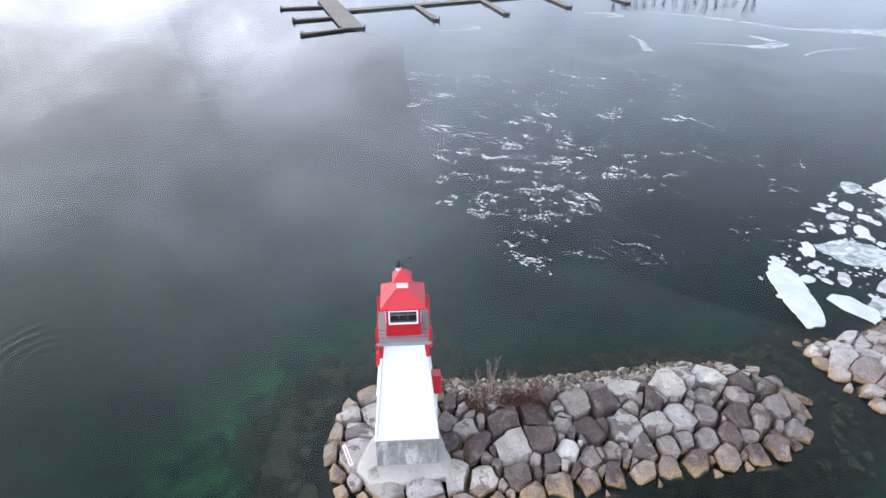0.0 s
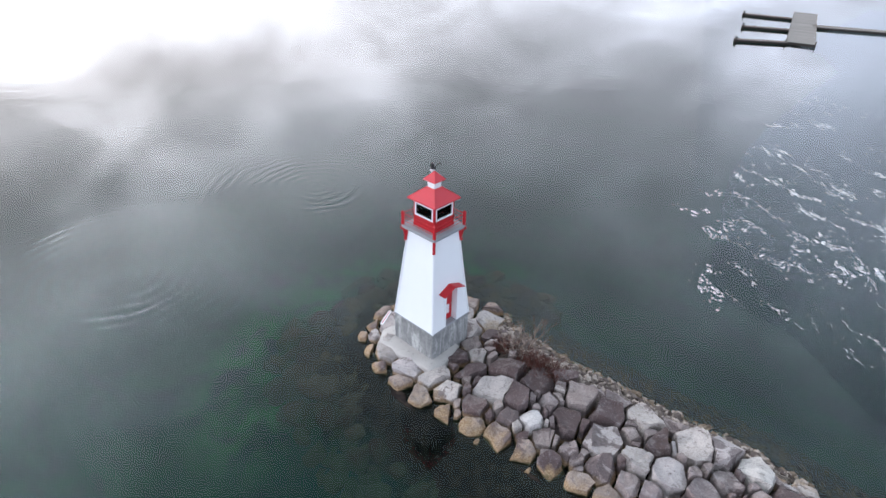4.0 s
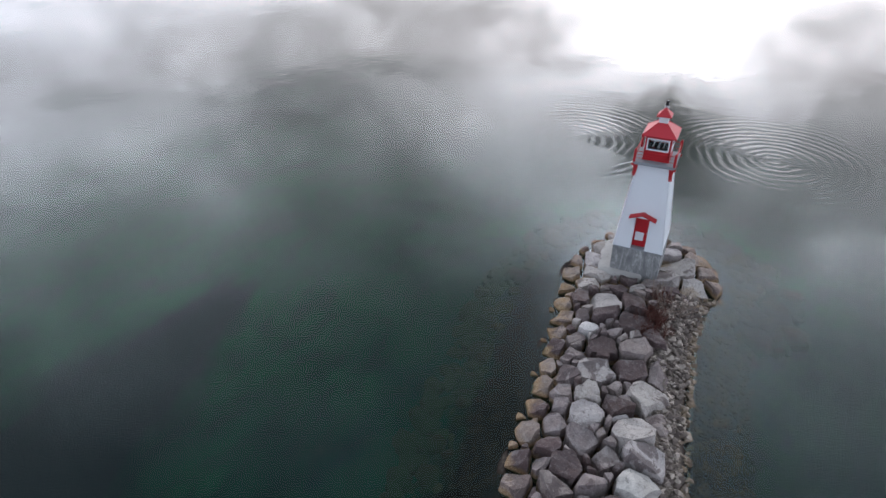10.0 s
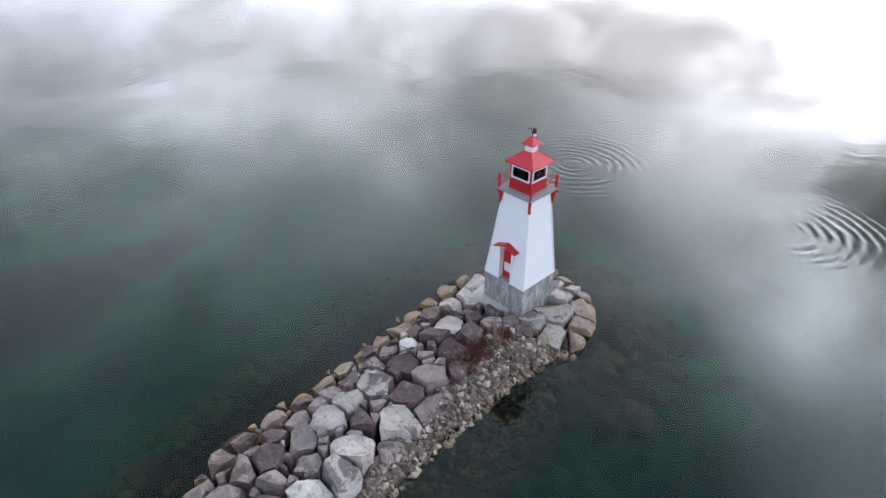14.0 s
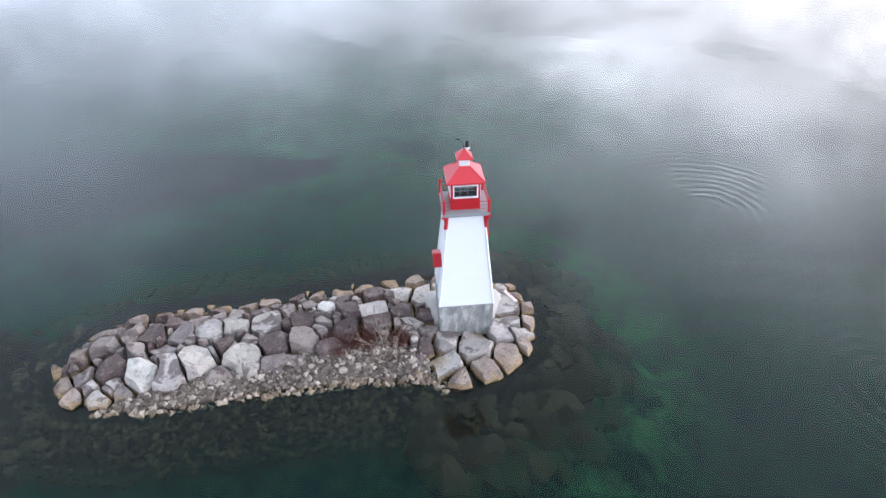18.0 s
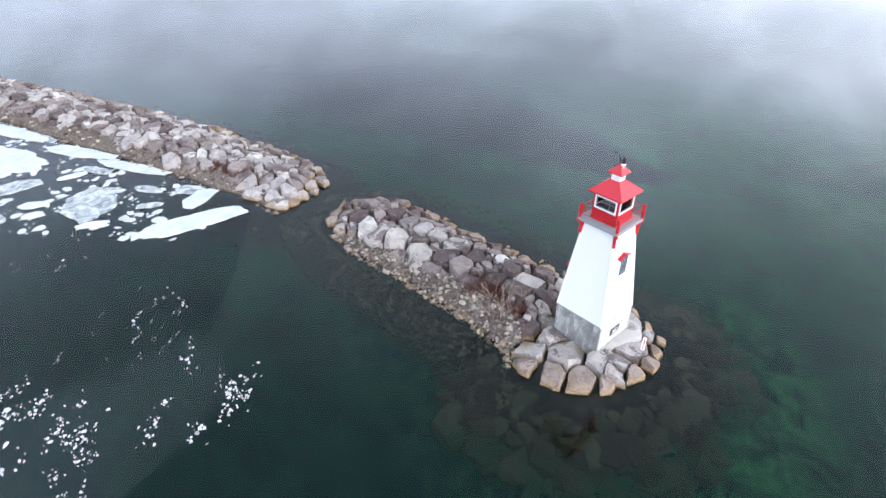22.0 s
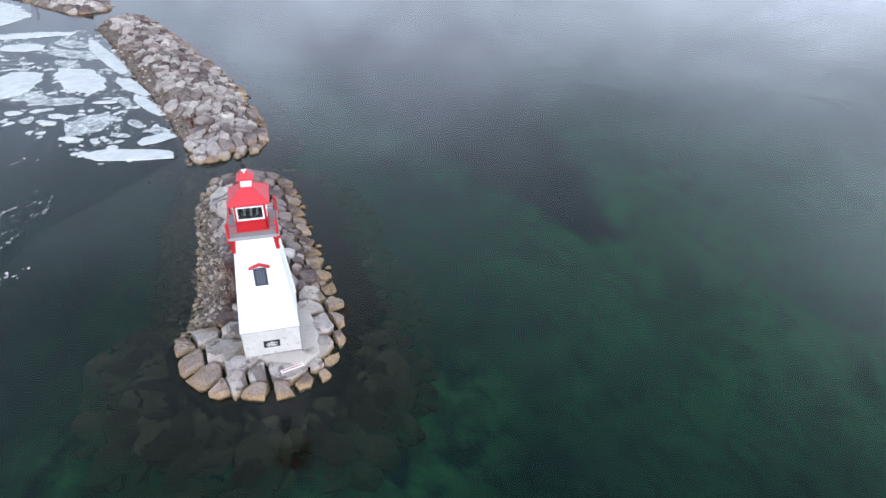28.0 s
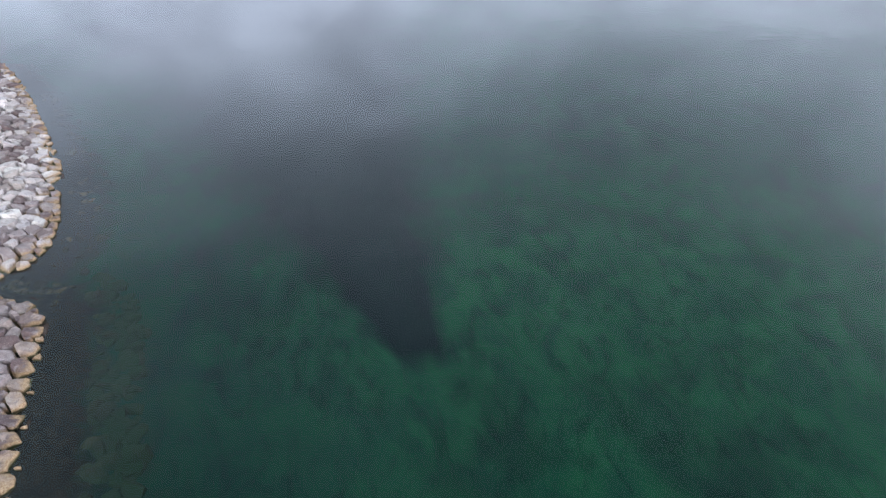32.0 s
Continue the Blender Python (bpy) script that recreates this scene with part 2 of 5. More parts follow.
def rubble_material(name, dark, light, green, sunken=False):
    """Loose stones; each island differs."""
    n = Nodes(name)
    p = n.place()
    rnd = n.node("ShaderNodeNewGeometry").outputs["Random Per Island"]
    c = n.ramp(rnd, (0.0, dark), (0.5, tuple(0.72 * a + 0.28 * b for a, b in zip(dark, light))), (1.0, tuple(1.1 * v for v in light)))
    c = n.mix(n.ramp(n.noise(6.0, 5), (0.45, 0.0), (0.75, 0.4)), c, tuple(0.45 * v for v in dark))
    z = n.node("ShaderNodeSeparateXYZ", Vector=p).outputs[2]
    level = n.maths("ADD", z, n.maths("MULTIPLY", n.noise(0.9, 4), 0.4))
    if sunken:
        # greener with depth: absorption by the water is put into the stone colour
        c = n.mix(n.ramp(n.maths("MULTIPLY", n.maths("ADD", level, 2.0), 0.5), (0.42, 0.9), (0.82, 0.0)), c, green)
    else:
        c = n.mix(n.ramp(level, (0.16, 0.75), (0.42, 0.0)), c, green)
    return n.principled(c, 0.85, n.bump(n.noise(14.0, 5), 0.5, 0.04), spec=0.25)


def ground_material():
    """Lake floor: gravel on the mounds, then silt with dark weed beds and green algae; its deep teal also paints in the
    water's tint.
    """
    n = Nodes("lake_floor")
    p = n.place()
    z = n.node("ShaderNodeSeparateXYZ", Vector=p).outputs[2]
    warp = n.node("ShaderNodeMapping", Vector=p)
    warp.inputs["Rotation"].default_value = (0, 0, 0.5)
    warp.inputs["Scale"].default_value = (0.55, 1.2, 1)
    beds = n.noise(0.045, 4, p, 1.3)
    streak = n.noise(0.42, 6, warp.outputs[0], 1.6, 0.62)
    # teal-green of the deep bed stands in for light scattered in the water
    green = n.mix(n.ramp(n.noise(0.22, 5, p, 0.6, 0.55), (0.34, 0.0), (0.70, 1.0)), (0.005, 0.064, 0.056), (0.010, 0.115, 0.064))
    xy = n.node("ShaderNodeSeparateXYZ", Vector=p)
    lush = n.maths("ADD", n.maths("MULTIPLY", xy.outputs[0], 0.012), n.maths("MULTIPLY", xy.outputs[1], -0.018))
    green = n.mix(n.ramp(n.maths("ADD", lush, n.maths("MULTIPLY", beds, 0.5)), (0.15, 0.6), (0.75, 0.0)), green, (0.004, 0.021, 0.021))
    # a lush meadow on the south side
    field = n.node("ShaderNodeVectorMath")
    field.operation = "DISTANCE"
    n.put(field.inputs[0], p)
    field.inputs[1].default_value = (6.0, -42.0, -3.0)
    meadow = n.maths("ADD", n.maths("MULTIPLY", field.outputs["Value"], 0.02), n.maths("MULTIPLY", n.maths("SUBTRACT", beds, 0.5), 0.5))
    green = n.mix(n.ramp(meadow, (0.30, 0.85), (0.66, 0.0)), green, n.mix(n.ramp(n.noise(0.3, 5, p, 0.9), (0.35, 0.0), (0.65, 1.0)), (0.012, 0.115, 0.070), (0.022, 0.190, 0.085)))
    weed = (0.003, 0.013, 0.024)
    # a wedge of weed that widens eastward, with a sharp western tip
    wander = n.maths("MULTIPLY", n.maths("SUBTRACT", n.noise(0.14, 5, p, 0.8), 0.5), 0.9)
    reach = n.maths("MAXIMUM", n.maths("SUBTRACT", xy.outputs[0], 8.0), 0.01)
    axis = n.maths("ADD", n.maths("MULTIPLY", reach, 0.10), -27.0)
    spread = n.maths("DIVIDE", n.maths("ABSOLUTE", n.maths("SUBTRACT", xy.outputs[1], axis)), n.maths("ADD", n.maths("MULTIPLY", reach, 0.31), 0.9))
    wedge = n.maths("MULTIPLY", n.ramp(n.maths("MULTIPLY", n.maths("ADD", spread, wander), 0.5), (0.34, 0.9), (0.60, 0.0)), n.ramp(n.maths("MULTIPLY", reach, 0.02), (0.01, 0.0), (0.06, 1.0)))
    green = n.mix(wedge, green, weed)
    # bright algae on the bottom round the head of the breakwater
    tip = n.node("ShaderNodeVectorMath")
    tip.operation = "DISTANCE"
    n.put(tip.inputs[0], p)
    tip.inputs[1].default_value = (-0.5, 0.0, -1.5)
    ring = n.ramp(n.maths("MULTIPLY", tip.outputs["Value"], 0.05), (0.22, 0.0), (0.31, 1.0), (0.55, 1.0), (0.78, 0.0))
    mats = n.ramp(n.noise(0.42, 7, p, 0.9, 0.66), (0.42, 0.0), (0.60, 1.0))
    ring = n.maths("MULTIPLY", ring, n.ramp(n.maths("ADD", n.maths("MULTIPLY", xy.outputs[0], 0.05), 0.5), (0.32, 1.0), (0.52, 0.0)))
    c = n.mix(n.ramp(beds, (0.34, 0.45), (0.47, 0.0)), green, weed)
    c = n.mix(n.ramp(streak, (0.34, 0.42), (0.52, 0.0)), c, weed)
    c = n.mix(n.maths("MULTIPLY", ring, mats), c, (0.028, 0.170, 0.072))
    # brown shallows; below them the bed colour carries the water's absorption with depth
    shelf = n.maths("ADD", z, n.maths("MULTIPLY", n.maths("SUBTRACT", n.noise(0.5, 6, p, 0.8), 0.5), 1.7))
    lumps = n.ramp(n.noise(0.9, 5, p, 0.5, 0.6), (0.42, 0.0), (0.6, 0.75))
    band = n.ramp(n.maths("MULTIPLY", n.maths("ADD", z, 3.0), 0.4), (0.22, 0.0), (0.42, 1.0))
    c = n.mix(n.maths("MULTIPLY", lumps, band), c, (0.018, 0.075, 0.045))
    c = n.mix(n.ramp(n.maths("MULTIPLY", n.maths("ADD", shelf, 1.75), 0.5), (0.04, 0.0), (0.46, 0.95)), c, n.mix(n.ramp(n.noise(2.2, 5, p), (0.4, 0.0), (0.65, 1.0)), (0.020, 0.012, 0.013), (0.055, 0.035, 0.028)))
    gravel = n.mix(n.ramp(n.noise(9.0, 6), (0.35, 0.0), (0.7, 1.0)), (0.08, 0.062, 0.055), (0.32, 0.26, 0.22))
    c = n.mix(n.ramp(z, (0.0, 0.0), (0.14, 1.0)), c, gravel)
    return n.principled(c, 0.95, n.bump(n.noise(9.0, 6), 0.5, 0.08), spec=0.1)


# rings on the water: x, y, reach, height, waves to the metre (radians)
RINGS = ((-12.4, 10.7, 3.4, 0.0045, 17.0), (-20.0, -10.0, 12.0, 0.009, 7.0), (-22.0, 8.0, 12.0, 0.009, 7.0), (-9.0, 38.0, 4.0, 0.0030, 12.0))


def water_material():
    n = Nodes("lake_water")
    p = n.place()
    m = n.node("ShaderNodeMapping", Vector=p)
    m.inputs["Rotation"].default_value = (0, 0, 0.35)
    m.inputs["Scale"].default_value = (1.0, 2.4, 1)
    rip = n.noise(1.1, 2, m.outputs[0], 0.5)
    patch = n.ramp(n.noise(0.10, 3, p, 0.8), (0.58, 0.0), (0.68, 1.0))
    swell = n.noise(0.22, 2, p, 0.5)
    h = n.maths("ADD", n.maths("MULTIPLY", n.maths("MULTIPLY", rip, patch), 0.012), n.maths("MULTIPLY", swell, 0.016))
    for cx, cy, reach, height, waves in RINGS:
        far = n.node("ShaderNodeVectorMath")
        far.operation = "DISTANCE"
        n.put(far.inputs[0], p)
        far.inputs[1].default_value = (cx, cy, 0)
        r = n.maths("ADD", far.outputs["Value"], n.maths("MULTIPLY", n.noise(0.3, 2, p), 1.2))
        fade = n.ramp(n.maths("DIVIDE", far.outputs["Value"], reach), (0.30, 1.0), (1.0, 0.0))
        wave = n.maths("MULTIPLY", n.maths("SINE", n.maths("MULTIPLY", r, waves)), fade)
        h = n.maths("ADD", h, n.maths("MULTIPLY", wave, height))
    nor = n.bump(h, 1.0, 1.0)
    fres = n.node("ShaderNodeFresnel", IOR=1.34, Normal=nor)
    gloss = n.node("ShaderNodeBsdfGlossy", Color=(1, 1, 1), Roughness=0.015, Normal=nor)
    clear = n.node("ShaderNodeBsdfTransparent", Color=(0.62, 0.80, 0.76))
    mix = n.node("ShaderNodeMixShader")
    n.put(mix.inputs[0], fres.outputs[0])
    n.put(mix.inputs[1], clear.outputs[0])
    n.put(mix.inputs[2], gloss.outputs[0])
    n.nt.links.new(mix.outputs[0], n.out.inputs[0])
    return n.mat


def thin_ice_material():
    """A skin of clear grey ice: mostly clear, partly frosted, with a dull gloss."""
    n = Nodes("thin_grey_ice")
    p = n.place()
    frost = n.noise(0.09, 5, p, 1.4)
    fine = n.noise(2.2, 6, p, 0.8, 0.7)
    far_in = n.ramp(n.maths("MULTIPLY", n.node("ShaderNodeSeparateXYZ", Vector=p).outputs[1], 0.01), (0.18, 0.0), (0.80, 1.0))
    cover = n.maths("MULTIPLY", far_in, n.maths("ADD", n.ramp(frost, (0.35, 0.05), (0.75, 0.17)), n.ramp(fine, (0.5, 0.0), (0.8, 0.12))))
    crazed = n.bump(n.noise(2.4, 4, p, 1.2), 0.25, 0.02)
    fres = n.node("ShaderNodeFresnel", IOR=1.28, Normal=crazed)
    gloss = n.node("ShaderNodeBsdfGlossy", Color=(0.95, 0.97, 1.0), Roughness=0.08, Normal=crazed)
    body = n.node("ShaderNodeBsdfDiffuse", Color=(0.55, 0.62, 0.68))
    clear = n.node("ShaderNodeBsdfTransparent", Color=(0.97, 0.98, 0.985))
    a, b = n.node("ShaderNodeMixShader"), n.node("ShaderNodeMixShader")
    n.put(a.inputs[0], cover)
    n.put(a.inputs[1], clear.outputs[0])
    n.put(a.inputs[2], body.outputs[0])
    n.put(b.inputs[0], fres.outputs[0])
    n.put(b.inputs[1], a.outputs[0])
    n.put(b.inputs[2], gloss.outputs[0])
    n.nt.links.new(b.outputs[0], n.out.inputs[0])
    return n.mat


def snow_ice_material(name, clear_part):
    """White ice; the thinner kind lets the dark water through in blotches."""
    n = Nodes(name)
    p = n.place()
    c = n.mix(n.ramp(n.noise(0.7, 6, p, 0.7), (0.35, 0.0), (0.7, 1.0)), (0.54, 0.56, 0.58), (0.71, 0.71, 0.725))
    b = n.node("ShaderNodeBsdfPrincipled", Roughness=0.7)
    n.put(b.inputs["Base Color"], c)
    n.put(b.inputs["Normal"], n.bump(n.noise(5.0, 6, p), 0.4, 0.05))
    if not clear_part:
        n.nt.links.new(b.outputs[0], n.out.inputs[0])
        return n.mat
    clear = n.node("ShaderNodeBsdfTransparent", Color=(0.85, 0.9, 0.92))
    mix = n.node("ShaderNodeMixShader")
    n.put(mix.inputs[0], n.ramp(n.noise(0.9, 6, p, 1.0, 0.65), (0.34, 1.0 - clear_part), (0.64, 1.0)))
    n.put(mix.inputs[1], clear.outputs[0])
    n.put(mix.inputs[2], b.outputs[0])
    n.nt.links.new(mix.outputs[0], n.out.inputs[0])
    return n.mat


def wood_material(name, dark, light, along=(1, 12, 12)):
    n = Nodes(name)
    p = n.place()
    m = n.node("ShaderNodeMapping", Vector=p)
    m.inputs["Scale"].default_value = along
    g = n.noise(2.0, 6, m.outputs[0], 0.6)
    c = n.mix(n.ramp(g, (0.3, 0.0), (0.7, 1.0)), dark, light)
    rnd = n.node("ShaderNodeNewGeometry").outputs["Random Per Island"]
    c = n.mix(n.ramp(rnd, (0.0, 0.0), (1.0, 0.45)), c, tuple(0.5 * v for v in dark))
    return n.principled(c, 0.85, n.bump(g, 0.3, 0.01), spec=0.2)


def glass_material():
    n = Nodes("window_glass")
    fres = n.node("ShaderNodeFresnel", IOR=1.5)
    gloss = n.node("ShaderNodeBsdfGlossy", Color=(1, 1, 1), Roughness=0.02)
    clear = n.node("ShaderNodeBsdfTransparent", Color=(0.90, 0.94, 0.94))
    mix = n.node("ShaderNodeMixShader")
    n.put(mix.inputs[0], fres.outputs[0])
    n.put(mix.inputs[1], clear.outputs[0])
    n.put(mix.inputs[2], gloss.outputs[0])
    n.nt.links.new(mix.outputs[0], n.out.inputs[0])
    return n.mat


WHITE = painted("white_paint", (0.80, 0.80, 0.82), 0.5, 0.05, (0.55, 0.54, 0.52))
RED = painted("red_paint", (0.50, 0.016, 0.024), 0.42, 0.16, (0.25, 0.03, 0.03))
ROOF_RED = painted("roof_red_paint", (0.60, 0.045, 0.06), 0.38, 0.12, (0.34, 0.06, 0.06))
LIMEWASH = painted("worn_limewash", (0.52, 0.51, 0.50), 0.85, 0.55, (0.16, 0.15, 0.14))
GREY = painted("grey_deck_paint", (0.30, 0.305, 0.32), 0.7, 0.3)
BLACK = painted("black_enamel", (0.018, 0.018, 0.02), 0.35, 0.1)
PANEL = painted("dark_blue_cell", (0.012, 0.018, 0.045), 0.16, 0.1)
SILVER = painted("pale_grey_metal", (0.5, 0.52, 0.54), 0.35, 0.1)
CONCRETE, ROCK, GROUND, WATER, ICE = concrete_material(), rock_material(), ground_material(), water_material(), thin_ice_material()
FLOE, SLUSH = snow_ice_material("snow_covered_ice", 0.0), snow_ice_material("translucent_ice", 0.75)
RUBBLE = rubble_material("loose_stones", (0.075, 0.052, 0.047), (0.50, 0.415, 0.36), (0.30, 0.21, 0.125))
BOULDER = rubble_material("sunken_boulders", (0.042, 0.028, 0.020), (0.12, 0.082, 0.050), (0.022, 0.074, 0.038), True)
SUNKEN = rubble_material("sunken_stones", (0.045, 0.029, 0.020), (0.17, 0.115, 0.068), (0.016, 0.046, 0.027), True)
DOCK = wood_material("grey_dock_boards", (0.22, 0.19, 0.17), (0.46, 0.41, 0.38))
TIMBER = wood_material("dark_wet_timber", (0.03, 0.026, 0.022), (0.08, 0.07, 0.06))
TWIG = wood_material("pale_dry_twigs", (0.22, 0.16, 0.13), (0.42, 0.33, 0.28), (3, 3, 3))
BRUSH = wood_material("red_brown_brush", (0.10, 0.035, 0.03), (0.20, 0.085, 0.065), (3, 3, 3))
GLASS = glass_material()
DARK = painted("dark_grey_lining", (0.06, 0.062, 0.065), 0.7, 0.2)


# ---- mesh helpers ----
def mesh_of(bm, name, material, smooth=None):
    me = bpy.data.meshes.new(name)
    bmesh.ops.recalc_face_normals(bm, faces=bm.faces)
    bm.to_mesh(me)
    bm.free()
    me.materials.append(material)
    if smooth:
        me.polygons.foreach_set("use_smooth", [True] * len(me.polygons))
        me.set_sharp_from_angle(angle=radians(smooth))
    return me


def part(name, bm, material, parent, label="", smooth=None):
    """One mesh object under a thing or a part; the vertices are in the thing's own space."""
    ob = new(name, mesh_of(bm, name, material, smooth))
    ob.parent = parent
    return tagged(ob, label)


def thing(name, at, label, category, group="", kind=""):
    ob = new(name)
    ob.location = at
    ob.empty_display_size = 0.3
    return tagged(ob, label, category, group, kind)


def box(bm, c, s, m=None, bevel=0.0):
    """A box with centre c and size s, bevelled."""
    r = bmesh.ops.create_cube(bm, size=1.0, matrix=(m or Matrix()) @ Matrix.Translation(c) @ Matrix.Diagonal((*s, 1)))
    if bevel:
        edges = list({e for v in r["verts"] for e in v.link_edges})
        bmesh.ops.bevel(bm, geom=edges, offset=bevel, segments=1, affect="EDGES")
    return bm


def bar(bm, a, b, width, depth=None, sides=6):
    """A rod (sides > 4) or a square bar from a to b."""
    a, b = Vector(a), Vector(b)
    m = Matrix.Translation((a + b) / 2) @ (b - a).to_track_quat("Z", "Y").to_matrix().to_4x4()
    if sides == 4:
        return box(bm, (0, 0, 0), (width, depth or width, (b - a).length), m, 0.008)
    bmesh.ops.create_cone(bm, cap_ends=True, segments=sides, radius1=width / 2, radius2=(depth or width) / 2, depth=(b - a).length, matrix=m)
    return bm


def frustum(bm, half0, z0, half1, z1, cap=True):
    """Four sloping sides between two squares about the axis."""
    rings = [[bm.verts.new((sx * h, sy * h, z)) for sx, sy in ((-1, -1), (1, -1), (1, 1), (-1, 1))] for h, z in ((half0, z0), (half1, z1))]
    for k in range(4):
        bm.faces.new((rings[0][k], rings[0][(k + 1) % 4], rings[1][(k + 1) % 4], rings[1][k]))
    if cap:
        bm.faces.new(rings[0][::-1])
        bm.faces.new(rings[1])
    return bm


# ---- plan of the breakwaters: outlines at the waterline ----
MAIN = [(-4.5, -0.8), (-3.5, -3), (-0.5, -4.2), (2.7, -4.38), (7.83, -3.79), (12.95, -3.05), (17, -2.75), (20, -2.1), (22.4, -0.75), (23.3, 1.8),
        (21.7, 4.75), (17, 5.35), (11.93, 4.81), (6.8, 4.47), (2.7, 4.62), (0.8, 5.7), (-2.2, 5), (-4.2, 2.6)]
SECOND = [(24.9, 6.6), (25.3, 3.6), (26.7, 0.6), (29.3, -0.5), (33.81, -0.2), (44.87, 2.08), (55.73, 6.17), (66.6, 10.16), (76.7, 14.62), (84.8, 18.8), (81.94, 23.55), (76.7, 24.12),
          (63.35, 18.99), (53.83, 15.95), (45.25, 12.72), (36.67, 9.87), (31.91, 8.26), (28.09, 7.02)]
THIRD = [(85.85, 29.25), (87.66, 25.45), (90.52, 24.12), (101.47, 26.97), (114.82, 37.8), (134.83, 53.95), (158.66, 73.9), (153.89, 81.5), (125.3, 60.6), (107.19, 46.82), (94.42, 37.13)]


def inside(poly, pts):
    """Signed distance of points to an outline, positive within it."""
    pts = np.asarray(pts, float)
    best = np.full(len(pts), 1e9)
    odd = np.zeros(len(pts), bool)
    for (ax, ay), (bx, by) in zip(poly, poly[1:] + poly[:1]):
        ex, ey = bx - ax, by - ay
        px, py = pts[:, 0] - ax, pts[:, 1] - ay
        t = np.clip((px * ex + py * ey) / (ex * ex + ey * ey), 0, 1)
        best = np.minimum(best, np.hypot(px - t * ex, py - t * ey))
        cross = (ay > pts[:, 1]) != (by > pts[:, 1])
        with np.errstate(divide="ignore", invalid="ignore"):
            odd ^= cross & (pts[:, 0] < ex * (pts[:, 1] - ay) / (ey if ey else 1e-9) + ax)
    return np.where(odd, best, -best)


def harbour_line(x):
    """Where the armour stones end and the loose stones of the harbour side begin."""
    return np.interp(x, [1.5, 2.5, 4, 9, 13, 17, 20, 24, 26, 32, 46, 65, 84, 95], [6.2, 3.2, 1.8, 2.0, 3.1, 3.9, 5.0, 5.8, 6.3, 5.3, 9.3, 16.0, 23, 28])


def floor_height(pts):
    """Height of the lake floor and of the mounds under the stones."""
    pts = np.asarray(pts, float)
    d = np.maximum(np.maximum(inside(MAIN, pts), inside(SECOND, pts)), inside(THIRD, pts))
    return np.where(d > 0, np.where(pts[:, 1] > harbour_line(pts[:, 0]), np.minimum(0.40 * d, 0.62), -0.25 * np.minimum(d, 1.0)), np.maximum(0.42 * d, -1.1 + 0.16 * np.maximum(d, -11)))


def sheet(name, xs, ys, height, material, label, category):
    gx, gy = np.meshgrid(xs, ys)
    pts = np.c_[gx.ravel(), gy.ravel()]
    z = height(pts)
    nx, ny = len(xs), len(ys)
    idx = np.arange(nx * ny).reshape(ny, nx)
    faces = np.c_[idx[:-1, :-1].ravel(), idx[:-1, 1:].ravel(), idx[1:, 1:].ravel(), idx[1:, :-1].ravel()]
    me = bpy.data.meshes.new(name)
    me.from_pydata(np.c_[pts, z].tolist(), [], faces.tolist())
    me.materials.append(material)
    me.polygons.foreach_set("use_smooth", [True] * len(me.polygons))
    return tagged(new(name, me), label, category, kind="structure")


far = [-2600, -1200, -500, -220, -110, -60]
xs = np.array(far + list(np.arange(-40, -8, 2.0)) + list(np.arange(-8, 27, 0.5)) + list(np.arange(27, 95, 1.5)) + [100, 110, 120, 135, 150, 170, 200, 260, 500, 1200, 2600])
ys = np.array(far + list(np.arange(-40, -8, 2.0)) + list(np.arange(-8, 9, 0.5)) + list(np.arange(9, 60, 1.5)) + [65, 72, 80, 90, 105, 120, 140, 170, 220, 500, 1200, 2600])


def ground_height(pts):
    h = floor_height(pts)
    wob = np.array([noise.noise((x * 0.35, y * 0.35, 3.0)) for x, y in pts])
    shore = np.clip(np.minimum(pts[:, 1] - 150 - 0.06 * (pts[:, 0] - 58), pts[:, 0] - 63) * 0.12, -9, 3.0)
    return np.maximum(h + 0.12 * wob, np.minimum(shore, 2.4))


sheet("ground", xs, ys, ground_height, GROUND, "lake floor with dark weed beds, algae, gravel mounds and painted deep-water tint", "lake bed")
sheet("water", np.array([-2600, -300, -60, 0, 60, 300, 2600]), np.array([-2600, -300, -60, 0, 60, 300, 2600]), lambda p: np.zeros(len(p)), WATER,
      "calm clear green lake water mirroring the clouds", "lake")


# ---- stones ----
TONES = {"L": (0.51, 0.445, 0.43), "W": (0.68, 0.62, 0.60), "M": (0.29, 0.230, 0.220), "D": (0.120, 0.078, 0.076), "T": (0.34, 0.255, 0.215)}
rng = random.Random(7)


